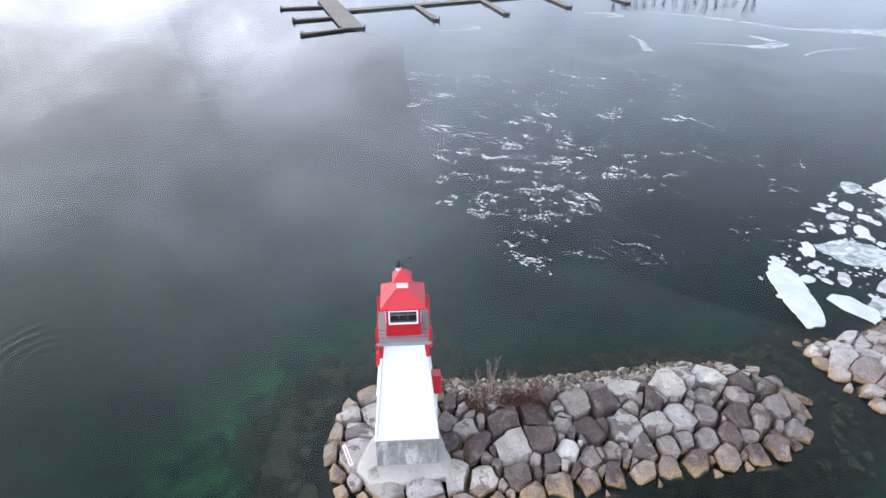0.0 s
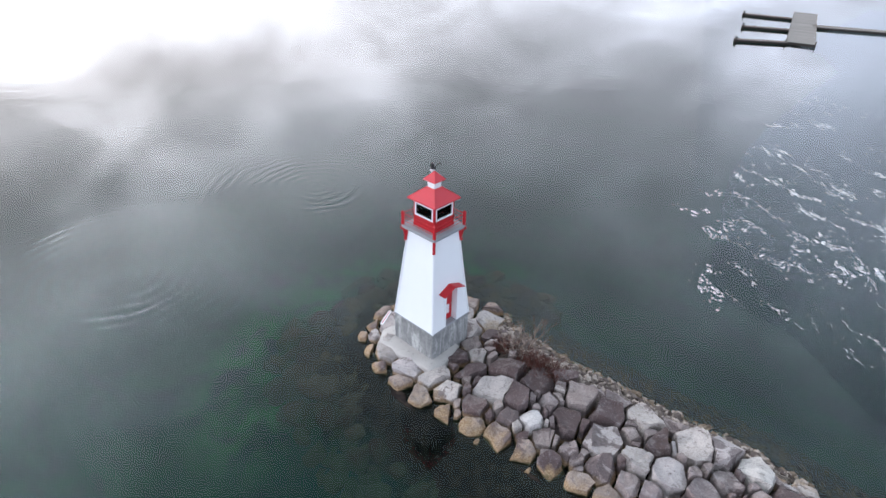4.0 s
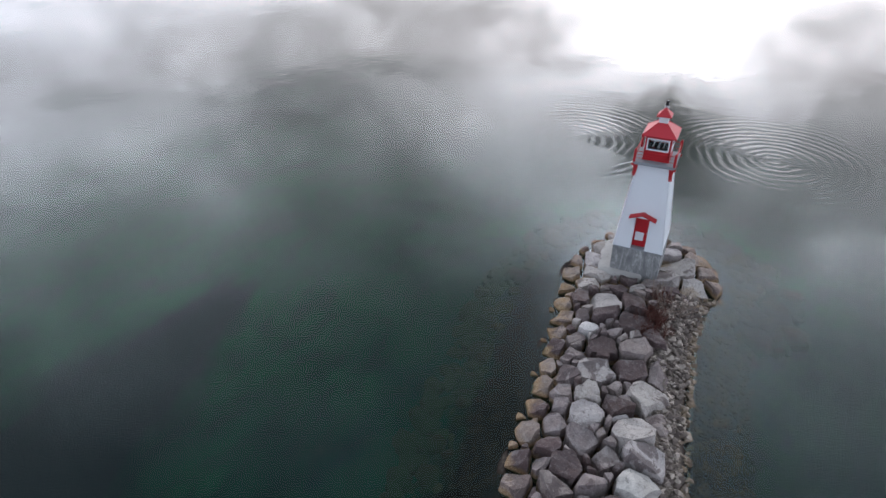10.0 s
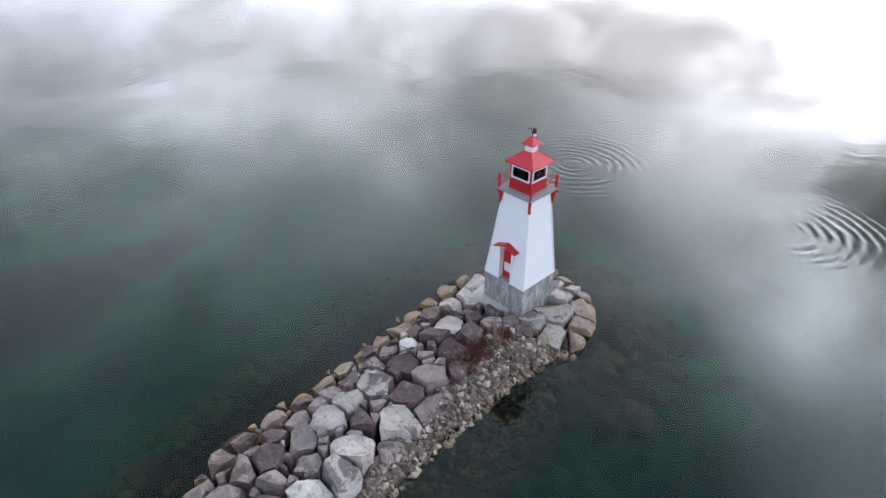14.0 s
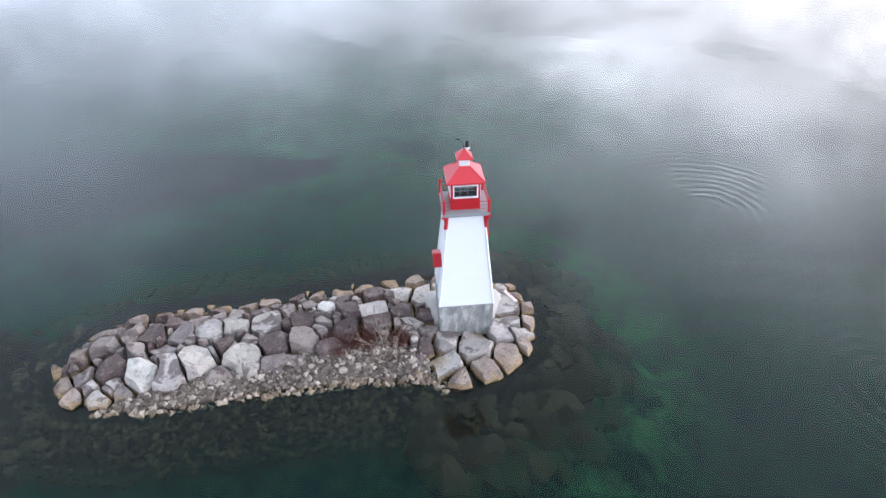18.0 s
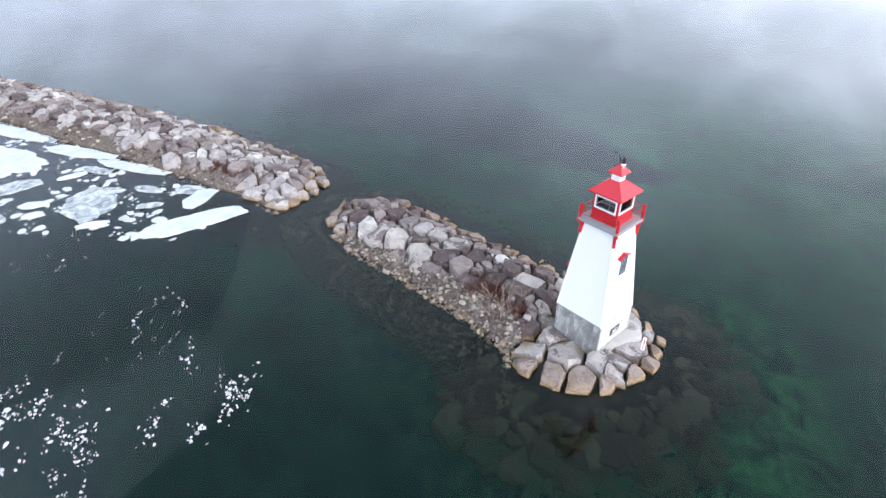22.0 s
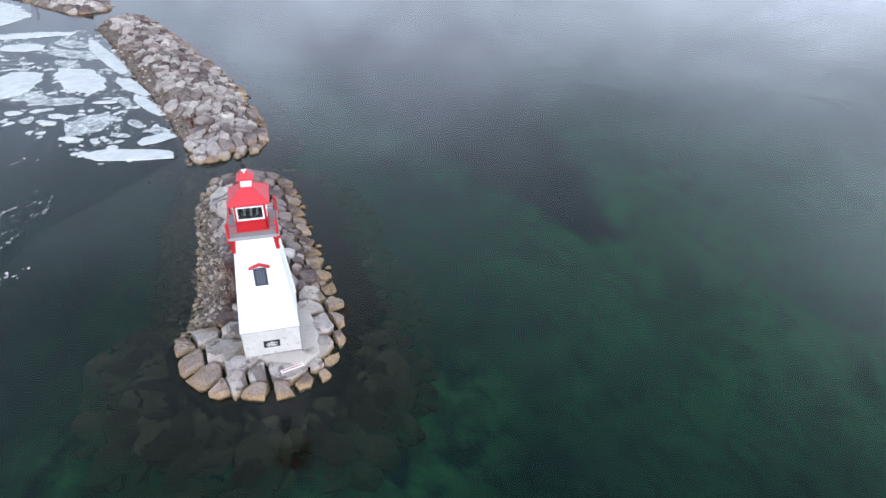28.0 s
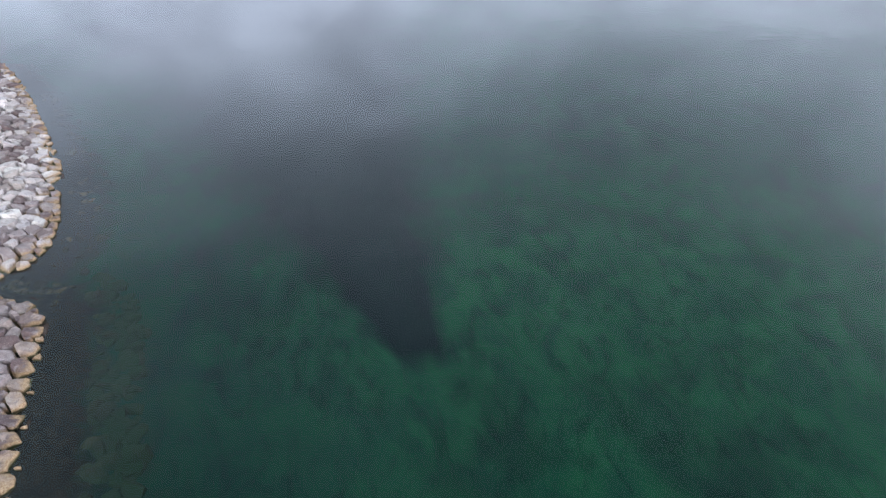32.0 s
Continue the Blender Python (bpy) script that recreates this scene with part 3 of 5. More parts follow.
def cell_of(i, seeds, near, outline):
    """The ground plan of stone i: a rough decagon cut by its neighbours."""
    x, y, r = seeds[i][:3]
    a0 = rng.uniform(0, 6.28)
    poly = []
    sq = rng.uniform(0.66, 0.95)
    sides = rng.choice((4, 5, 5, 6))
    for k in range(sides):
        a = a0 + 6.2832 * k / sides + rng.uniform(-0.3, 0.3)
        q = r * 2.3 * rng.uniform(0.92, 1.06)
        u, v = q * math.cos(a), q * math.sin(a) * sq
        poly.append((x + u * math.cos(a0) - v * math.sin(a0), y + u * math.sin(a0) + v * math.cos(a0)))
    for j in near:
        if j == i:
            continue
        x2, y2, r2 = seeds[j][:3]
        dx, dy = x2 - x, y2 - y
        d2 = dx * dx + dy * dy
        if d2 > (1.4 * (r + r2)) ** 2 or d2 < 1e-6:
            continue
        t = 0.5 + (r * r - r2 * r2) / (2 * d2)
        t = min(max(t, 0.22), 0.78)
        mx, my = x + t * dx, y + t * dy
        out = []
        for (ax, ay), (bx, by) in zip(poly, poly[1:] + poly[:1]):
            sa, sb = (ax - mx) * dx + (ay - my) * dy, (bx - mx) * dx + (by - my) * dy
            if sa <= 0:
                out.append((ax, ay))
            if (sa < 0) != (sb < 0):
                f = sa / (sa - sb)
                out.append((ax + f * (bx - ax), ay + f * (by - ay)))
        poly = out
        if len(poly) < 3:
            return None
    # keep the foot of the stone within the waterline
    out = []
    for px, py in poly:
        for _ in range(12):
            if inside(outline, [(px, py)])[0] > 0.02:
                break
            px, py = px + 0.12 * (x - px), py + 0.12 * (y - py)
        out.append((px, py))
    return out


def stone_mesh(poly, base, top, gap=0.03, tilt=0.2, taper=0.96, slope=(0, 0)):
    """A quarried block over its plan: steep sides, a tilted top, broken-off corners and worn edges."""
    cx, cy = sum(p[0] for p in poly) / len(poly), sum(p[1] for p in poly) / len(poly)
    size = math.sqrt(max(1e-3, abs(sum(a[0] * b[1] - b[0] * a[1] for a, b in zip(poly, poly[1:] + poly[:1]))) / 2))
    k = max(0.5, 1 - gap / (0.5 * size))
    pts = [((px - cx) * k, (py - cy) * k) for px, py in poly]
    keep = [p for p, q in zip(pts, pts[1:] + pts[:1]) if math.hypot(p[0] - q[0], p[1] - q[1]) > 0.12 * size]
    pts = keep if len(keep) >= 3 else pts
    zc = (base + top) / 2
    ta, tm = rng.uniform(0, 6.28), rng.uniform(0.03, tilt)
    sx, sy = tm * math.cos(ta) + slope[0], tm * math.sin(ta) + slope[1]
    bm = bmesh.new()
    rings = []
    for z, s, lean in ((base - zc, 1.04, 0), (top - zc, taper, 1)):
        rings.append([bm.verts.new((x * s * rng.uniform(0.94, 1.03), y * s * rng.uniform(0.94, 1.03), z + lean * (x * sx + y * sy + rng.uniform(-0.07, 0.05) * size))) for x, y in pts])
    n = len(pts)
    for q in range(n):
        bm.faces.new((rings[0][q], rings[0][(q + 1) % n], rings[1][(q + 1) % n], rings[1][q]))
    bm.faces.new(rings[0][::-1])
    bm.faces.new(rings[1])
    bmesh.ops.triangulate(bm, faces=bm.faces)
    # break off corners and edges with slanting cuts
    for c in range(rng.randint(2, 4)):
        a = rng.uniform(0, 6.28)
        up = rng.choice((0.3, 0.6, 0.9, 1.3, 2.2)) * rng.uniform(0.8, 1.2)
        no = Vector((math.cos(a), math.sin(a), up)).normalized()
        reach = max(v.co.dot(no) for v in bm.verts)
        cut = reach - rng.uniform(0.05, 0.19) * size
        geom = bm.verts[:] + bm.edges[:] + bm.faces[:]
        r = bmesh.ops.bisect_plane(bm, geom=geom, plane_co=no * cut, plane_no=no, clear_outer=True)
        rim = [g for g in r["geom_cut"] if isinstance(g, bmesh.types.BMEdge)]
        if len(rim) > 2:
            bmesh.ops.contextual_create(bm, geom=rim)
    bmesh.ops.triangulate(bm, faces=bm.faces)
    for _ in range(2 if size > 0.7 else 1):
        long_edges = [e for e in bm.edges if e.calc_length() > 0.3 and max(v.co.z for v in e.verts) > -0.1 - zc]
        bmesh.ops.subdivide_edges(bm, edges=long_edges, cuts=1)
        bmesh.ops.triangulate(bm, faces=[f for f in bm.faces if len(f.verts) > 3])
    seed = Vector((rng.uniform(0, 90), rng.uniform(0, 90), 0))
    for v in bm.verts:
        v.co += noise.noise_vector(v.co * 1.2 + seed) * min(0.15, 0.12 * size) + noise.noise_vector(v.co * 3.4 + seed) * min(0.055, 0.06 * size)
    sharp = [e for e in bm.edges if e.calc_face_angle(0) > 0.6]
    bmesh.ops.bevel(bm, geom=sharp, offset=min(0.035, 0.022 * size + 0.006), segments=1, affect="EDGES", clamp_overlap=True)
    me = mesh_of(bm, "boulder", ROCK, 24)
    return me, (cx, cy, zc)


def lay_stones(parent, outline, seeds, crest, low=0.0):
    """Lay the blocks of one breakwater; crest(x, y, d) is the height of their tops."""
    pos = np.array([s[:2] for s in seeds])
    d = inside(outline, pos)
    for i, s in enumerate(seeds):
        near = np.nonzero(np.hypot(*(pos - pos[i]).T) < 4.5)[0]
        poly = cell_of(i, seeds, near, outline)
        if not poly or abs(sum(a[0] * b[1] - b[0] * a[1] for a, b in zip(poly, poly[1:] + poly[:1]))) < 0.14:
            continue
        wild = 0.35 if math.hypot(s[0], s[1]) < 3.2 else 1.0
        top = crest(s[0], s[1], d[i]) + wild * rng.uniform(-0.15, 0.11)
        step = inside(outline, [(s[0] + 0.4, s[1]), (s[0] - 0.4, s[1]), (s[0], s[1] + 0.4), (s[0], s[1] - 0.4)])
        rise = [crest(s[0] + dx, s[1] + dy, dd) for (dx, dy), dd in zip(((0.4, 0), (-0.4, 0), (0, 0.4), (0, -0.4)), step)]
        lean = tuple(max(-0.4, min(0.4, 0.9 * (a - b) / 0.8)) for a, b in (rise[:2], rise[2:]))
        me, at = stone_mesh(poly, min(0.0, top - 0.9) - 0.45, top, 0.030 + 0.05 * rng.random(), 0.06 + 0.16 * wild, rng.uniform(0.90, 0.98) if d[i] > 0.9 else 0.88, lean)
        ob = new("boulder", me)
        ob.matrix_basis = pose(*at, wild * rng.uniform(-4, 4), wild * rng.uniform(-4, 4), wild * rng.uniform(-7, 7))
        ob.parent = parent
        tone = TONES[s[3]]
        f = rng.uniform(0.86, 1.14)
        ob.color = (tone[0] * f, tone[1] * f, tone[2] * f * rng.uniform(0.95, 1.02), 1)


# main breakwater, by its courses: x, y, radius, tone
COURSE_TOWER = [(0.75, -2.4, 1.2, "L"), (-1.1, -2.5, 1.2, "L"), (-2.55, -0.75, 1.15, "L"), (-2.9, 1.0, 0.75, "W"), (-1.9, 2.1, 0.75, "L"), (-0.4, 2.8, 1.1, "L"),
                (1.35, 3.9, 1.0, "L"), (1.2, 2.3, 0.75, "L"), (2.3, 1.3, 0.5, "M"), (2.5, -0.2, 0.6, "D"), (2.5, -2.15, 0.95, "L"), (-2.5, -2.1, 0.6, "L"), (2.4, 2.6, 0.5, "D")]
COURSE_END = [(-0.7, 4.35, 0.85, "T"), (0.7, 4.85, 0.7, "T"), (-2.1, 3.6, 0.9, "T"), (-3.3, 2.8, 0.42, "T"), (-3.0, 1.8, 0.7, "L"), (-3.8, 1.0, 0.8, "T"), (-3.85, -0.4, 0.5, "T"),
              (-3.4, -1.4, 0.7, "T"), (-3.3, -2.6, 0.45, "T"), (-2.1, -3.1, 0.75, "T"), (-0.7, -3.55, 0.75, "T"), (1.1, -3.75, 0.7, "T"), (2.8, -3.7, 0.7, "T"), (2.7, 4.0, 0.5, "M")]
COURSE_CREST = [(3.52, -2.39, 0.95, "L"), (5.47, -2.31, 0.8, "D"), (5.26, -0.86, 1.15, "L"), (3.42, -0.69, 0.85, "D"), (3.11, 0.67, 0.6, "L"), (5.06, 0.9, 0.95, "D"), (6.8, -0.53, 0.9, "D"),
                (6.9, 1.07, 0.9, "D"), (8.13, -1.04, 0.7, "W"), (8.13, 0.21, 0.55, "M"), (9.26, -1.71, 0.7, "M"), (10.49, -1.37, 0.75, "M"), (9.57, -0.06, 0.9, "D"), (9.05, 1.65, 0.95, "M"), (7.21, -1.83, 0.5, "M")]
COURSE_MID = [(12.23, -1.19, 0.75, "M"), (11.41, 0.07, 1.15, "L"), (10.8, 1.73, 0.85, "D"), (13.46, -1.11, 0.65, "M"), (13.05, 0.15, 0.85, "L"), (12.34, 1.21, 0.6, "M"), (12.34, 2.71, 1.0, "L"),
              (14.49, -0.97, 0.6, "M"), (15.7, -0.93, 0.75, "M"), (14.69, 0.53, 0.95, "L"), (13.67, 1.59, 0.7, "D"), (14.9, 2.38, 1.1, "L"), (16.9, -0.85, 0.75, "D"), (16.3, 0.51, 0.8, "M"), (16, 3.06, 0.75, "L"),
              (16.8, 1.75, 0.8, "M"), (13.36, 3.69, 0.4, "M"), (10.7, 3.03, 0.45, "M"), (7.83, 2.36, 0.5, "D"), (9.46, 2.84, 0.4, "M")]
COURSE_EAST = [(17.9, 0.45, 0.85, "D"), (17.6, 3.1, 0.95, "W"), (18.4, 1.55, 0.75, "M"), (19.2, 0.15, 0.85, "M"), (19.3, 2.75, 1.1, "D"), (20.8, 2.85, 0.85, "M"), (19.6, 4.75, 0.9, "L"), (20.3, 0.95, 0.95, "M"),
               (21.8, 3.45, 0.75, "T"), (21, 4.35, 0.6, "T"), (21.8, 1.25, 0.8, "T"), (20.8, -0.55, 0.75, "M"), (22.6, 2.25, 0.55, "T"), (18.4, 4.15, 0.5, "M"), (17.9, -0.85, 0.6, "M")]
COURSE_LAKE = [(4.24, -3.6, 0.8, "T"), (5.98, -3.32, 0.75, "T"), (7.42, -2.93, 0.8, "T"), (8.85, -2.9, 0.8, "T"), (10.29, -2.57, 0.8, "D"), (11.72, -2.49, 0.75, "T"), (13.15, -2.3, 0.75, "T"), (14.59, -2.12, 0.85, "D"),
               (16.3, -1.94, 0.9, "T"), (18, -1.75, 0.8, "D"), (19.5, -1.35, 0.85, "T"), (6.8, -3.83, 0.5, "T"), (9.57, -3.46, 0.5, "T"), (12.34, -2.99, 0.5, "T"), (15.5, -2.63, 0.5, "T"), (17.3, -2.35, 0.5, "T")]


def main_crest(x, y, d):
    near_tower = max(0.0, 1 - max(0.0, math.hypot(x, y) - 2.2) / 2.5)
    h = (0.24 + 0.38 * max(0.0, min(d, 2.3))) * (0.78 if y < -0.6 else 1.0)
    return h * (1 - near_tower) + min(h, 0.52) * near_tower


def chinks(seeds, outline, count, seed):
    """Small blocks wedged between the large ones."""
    r = random.Random(seed)
    out = []
    for _ in range(4000):
        x, y = r.uniform(2.5, 22), r.uniform(-3.4, 4.2)
        if len(out) >= count or inside(outline, [(x, y)])[0] < 0.6 or y > harbour_line(x) - 0.1:
            continue
        if min((math.hypot(x - s[0], y - s[1]) / s[2] for s in seeds + out)) > 0.80:
            out.append((x, y, r.uniform(0.2, 0.36), r.choice("LMMMDD")))
    return out


breakwater = thing("breakwater", (0, 0, 0), "breakwater of grey armour stones, tan at the waterline", "breakwater", "row of breakwaters", "structure")
MAIN_SEEDS = COURSE_TOWER + COURSE_END + COURSE_CREST + COURSE_MID + COURSE_EAST + COURSE_LAKE
lay_stones(breakwater, MAIN, MAIN_SEEDS + chinks(MAIN_SEEDS, MAIN, 60, 21), main_crest)


def scatter(outline, x0, x1, y0, y1, step, keep):
    """Jittered seeds in brick order within an outline."""
    out, row, y = [], 0, y0
    while y < y1:
        x = x0 + (row % 2) * step * 0.5
        while x < x1:
            r = rng.uniform(0.34, 0.66)
            p = (x + rng.uniform(-0.27, 0.27) * step, y + rng.uniform(-0.27, 0.27) * step)
            if keep(*p):
                out.append((*p, step * r * rng.choice((0.8, 1.0, 1.0, 1.25)), rng.choice("LLLLMMDW")))
            x += step
        y += step * 0.86
        row += 1
    return out


def crest_line(x, y, d):
    lake = x > 27 and harbour_side(x, y) < 0.35
    return (0.26 + 0.34 * max(0.0, min(d, 2.8))) * (0.75 if lake else 1.0)


def harbour_side(x, y):
    """Width of the loose-stone slope on the harbour side, as a share across the second breakwater."""
    lo, hi = np.interp(x, [26, 30, 44.9, 66.6, 84.3], [3, -0.2, 2.1, 10.2, 18.8]), np.interp(x, [26, 32, 45.2, 63.4, 83.4], [6.8, 8.3, 12.7, 19, 24.5])
    return (y - lo) / (hi - lo)


def in_second(x, y):
    return inside(SECOND, [(x, y)])[0] > 0.15 and (harbour_side(x, y) < 0.80 + 0.07 * math.sin(x * 0.7) or x < 28.5)


def in_third(x, y):
    return inside(THIRD, [(x, y)])[0] > 0.15


second = thing("breakwater", (45, 8, 0), "long breakwater of pale grey armour stones with rubble slope", "breakwater", "row of breakwaters", "structure")
second.location = (0, 0, 0)
lay_stones(second, SECOND, scatter(SECOND, 25, 89, -1, 27, 1.32, in_second), crest_line)
third = thing("breakwater", (0, 0, 0), "distant breakwater of grey stones beyond a gap", "breakwater", "row of breakwaters", "structure")
lay_stones(third, THIRD, scatter(THIRD, 88, 150, 24, 68, 1.9, in_third), crest_line)


# ---- loose stones ----
def pebble_shapes(count, seed, corners=(9, 13)):
    """Irregular angular stones of unit size."""
    r = random.Random(seed)
    shapes = []
    for _ in range(count):
        bm = bmesh.new()
        sx, sy, sz = r.uniform(0.85, 1.2), r.uniform(0.6, 0.95), r.uniform(0.4, 0.7)
        for _ in range(r.randint(*corners)):
            v = Vector((r.gauss(0, 1), r.gauss(0, 1), r.gauss(0, 1))).normalized() * r.uniform(0.85, 1.0)
            bm.verts.new((0.55 * max(-0.8, min(0.8, v.x)) * sx, 0.55 * max(-0.8, min(0.8, v.y)) * sy, 0.55 * max(-0.75, min(0.75, v.z)) * sz))
        hull = bmesh.ops.convex_hull(bm, input=bm.verts)
        bmesh.ops.delete(bm, geom=list({g for g in hull["geom_interior"] if isinstance(g, bmesh.types.BMVert)}), context="VERTS")
        bmesh.ops.triangulate(bm, faces=bm.faces)
        bm.verts.index_update()
        shapes.append((np.array([v.co[:] for v in bm.verts]), np.array([[v.index for v in f.verts] for f in bm.faces])))
        bm.free()
    return shapes


PEBBLES, BOULDERS = pebble_shapes(20, 3), pebble_shapes(14, 8, (22, 30))


def joined(name, spots, material, parent, label="", kinds=PEBBLES):
    """Many stones at (x, y, z, size) in one mesh."""
    vs, fs, base = [], [], 0
    r = random.Random(len(spots))
    for x, y, z, s in spots:
        v, f = r.choice(kinds)
        m = np.array(Euler((r.uniform(-0.4, 0.4), r.uniform(-0.4, 0.4), r.uniform(0, 6.28))).to_matrix()) * s
        vs.append(v @ m.T + (x, y, z))
        fs.append(f + base)
        base += len(v)
    me = bpy.data.meshes.new(name)
    me.from_pydata(np.concatenate(vs).tolist(), [], np.concatenate(fs).tolist())
    me.materials.append(material)
    ob = new(name, me)
    ob.parent = parent
    return tagged(ob, label, kind="stuff")


def strew(count, x0, x1, y0, y1, keep, lo, hi, seed, sink=0.0):
    r = random.Random(seed)
    pts = np.array([(r.uniform(x0, x1), r.uniform(y0, y1)) for _ in range(count)])
    ok = keep(pts)
    pts = pts[ok]
    z = floor_height(pts)
    out = []
    for (x, y), h in zip(pts, z):
        s = lo + (hi - lo) * r.random() ** 2.2
        out.append((x, y, h + 0.12 * s - sink, s))
    return out


main_slope = strew(4200, 1.5, 23, 1.8, 5.6, lambda p: (inside(MAIN, p) > -0.25) & (p[:, 1] > np.interp(p[:, 0], [2, 4, 9, 13, 17, 20], [3.4, 2.0, 2.4, 3.6, 4.3, 5.2])), 0.11, 0.58, 11)
main_slope.sort(key=lambda s: -s[3])
shapes = []
for v, f in PEBBLES:
    me = bpy.data.meshes.new("stone")
    me.from_pydata(v.tolist(), [], f.tolist())
    me.materials.append(RUBBLE)
    shapes.append(me)
for x, y, z, s in main_slope[:260]:
    ob = new("stone", rng.choice(shapes))
    ob.matrix_basis = pose(x, y, z, rng.uniform(-25, 25), rng.uniform(-25, 25), rng.uniform(0, 360)) @ Matrix.Diagonal((s, s, s, 1))
    ob.parent = breakwater
joined("loose_stones", main_slope[260:], RUBBLE, breakwater, "small angular rubble")
joined("gap_stones", strew(170, -4, 22, -3.4, 3.5, lambda p: inside(MAIN, p) > 0.6, 0.2, 0.45, 12, -0.1), RUBBLE, breakwater)
far_slope = strew(7000, 25, 88, 0, 27, lambda p: (inside(SECOND, p) > -0.3) & (np.array([harbour_side(x, y) for x, y in p]) > 0.70), 0.18, 0.70, 13)
joined("loose_stones", far_slope, RUBBLE, second, "pale angular rubble slope")
joined("loose_stones", strew(1500, 88, 160, 24, 85, lambda p: inside(THIRD, p) > -0.2, 0.2, 0.8, 14), RUBBLE, third)

# sunken stones round the feet
def drowned(spots):
    return [(x, y, min(z, -0.10 - 0.34 * s), s) for x, y, z, s in spots]


sunk = drowned(strew(560, -10, 3, -9, 10, lambda p: (inside(MAIN, p) < 0.1) & (inside(MAIN, p) > -5.0) & ((p[:, 0] < 0.5) | (p[:, 1] > 4)), 1.2, 2.9, 15, 0.1))
sunk += drowned(strew(520, 0, 26, -10, -4, lambda p: (inside(MAIN, p) < -2.6) & (inside(MAIN, p) > -5.4), 0.7, 2.0, 18, 0.2))
tagged(joined("sunken_boulders", sunk, BOULDER, None, "brown and green boulders under clear water round the breakwater", BOULDERS), category="stones", kind="stuff")
shoal = drowned(strew(5200, 0, 26, 4.2, 9, lambda p: (inside(MAIN, p) < 0.1) & (inside(MAIN, p) > -3.2), 0.18, 0.62, 16))
shoal += drowned(strew(260, 21, 29, -3, 9, lambda p: (inside(MAIN, p) < 0.1) & (inside(MAIN, p) > -2.6), 0.4, 1.3, 19))
shoal += [(x, y, z - 0.12 * q, q) for x, y, z, q in drowned(strew(300, -5, 24, -6, 3, lambda p: (inside(MAIN, p) < 0.0) & (inside(MAIN, p) > -0.7), 0.8, 1.5, 20))]
tagged(joined("sunken_stones", shoal, SUNKEN, None, "tan and green stones under clear water beside the breakwater"), category="stones", kind="stuff")
sunk2 = strew(2200, 20, 95, -6, 32, lambda p: (inside(SECOND, p) < 0.1) & (inside(SECOND, p) > -3.5), 0.4, 1.4, 17, 0.1)
sunk2 = [(x, y, min(z, -0.10 - 0.34 * s), s) for x, y, z, s in sunk2]
tagged(joined("sunken_stones", sunk2, SUNKEN, None, "brown-green stones under water along the far breakwater"), category="stones", kind="stuff")


# ---- poured concrete between the lighthouse and the stones ----
def poured_slab(outline, z, thick):
    """A rough slab with a worn, sloping rim."""
    bm = bmesh.new()
    ring = []
    for (ax, ay), (bx, by) in zip(outline, outline[1:] + outline[:1]):
        for f in (0, 0.34, 0.67):
            x, y = ax + f * (bx - ax), ay + f * (by - ay)
            ring.append((x + 0.12 * noise.noise((x * 1.7, y * 1.7, 4)), y + 0.12 * noise.noise((x * 1.7, y * 1.7, 9))))
    cx, cy = sum(p[0] for p in ring) / len(ring), sum(p[1] for p in ring) / len(ring)
    loops = []
    for k, dz in ((1.0, -thick), (1.0, -0.16), (0.95, -0.05), (0.84, 0.0), (0.45, 0.02)):
        loops.append([bm.verts.new((cx + k * (x - cx), cy + k * (y - cy), z + dz + 0.06 * noise.noise((x * 1.4 * k, y * 1.4 * k, 2)))) for x, y in ring])
    n = len(ring)
    for a, b in zip(loops, loops[1:]):
        for k in range(n):
            bm.faces.new((a[k], a[(k + 1) % n], b[(k + 1) % n], b[k]))
    bm.faces.new(loops[-1])
    return bm


APRON = painted("pale_worn_concrete", (0.50, 0.455, 0.43), 0.9, 0.45, (0.22, 0.185, 0.175))
tagged(new("concrete_apron", mesh_of(poured_slab([(-2.3, -0.4), (-2.55, -1.6), (-1.9, -2.45), (-0.4, -2.5), (0.9, -2.35), (2.0, -2.2), (2.25, -1.3), (1.7, 0.6), (-1.5, 0.8)], 0.62, 0.55), "concrete_apron", APRON, 50)),
       "pale worn concrete apron poured round the lighthouse base", "concrete apron")


# ---- lighthouse ----
ZC, ZD, ZE, ZQ, ZP = 2.19, 7.93, 9.48, 10.49, 10.92      # concrete top, deck, eave, cupola eave, peak
HB, HT, HD, HL, HE, HQ = 1.5, 0.93, 1.21, 0.74, 0.97, 0.41
lighthouse = thing("lighthouse", (0, 0, 0.16), "small white wooden lighthouse with red lantern on concrete base", "lighthouse")
lighthouse.scale = (1, 1, 1.0185)

foundation = part("foundation", box(bmesh.new(), (0, 0, (ZC - 0.1) / 2), (2 * HB + 0.04, 2 * HB + 0.04, ZC + 0.1), None, 0.04), CONCRETE, lighthouse, "weathered grey concrete base")
panel = part("painted_face", box(bmesh.new(), (-HB - 0.025, 0, 1.37), (0.012, 2 * HB, 1.62), None, 0.003), LIMEWASH, foundation, "whitewashed face of the concrete base")
plaque = part("plaque", box(bmesh.new(), (-HB - 0.045, 0.02, 1.27), (0.03, 0.86, 0.46), None, 0.008), BLACK, lighthouse, "black plaque with illegible white lines")
for k, (w, zz) in enumerate(((0.12, 0.165), (0.5, 0.09), (0.62, 0.03), (0.34, -0.03), (0.62, -0.085), (0.46, -0.145))):
    part("lettering", box(bmesh.new(), (-HB - 0.062, 0.02, 1.27 + zz), (0.006, w, 0.024)), WHITE, plaque)
part("ledge", frustum(bmesh.new(), HB + 0.035, ZC - 0.02, HB - 0.02, ZC + 0.02), GREY, lighthouse, "grey sill board")


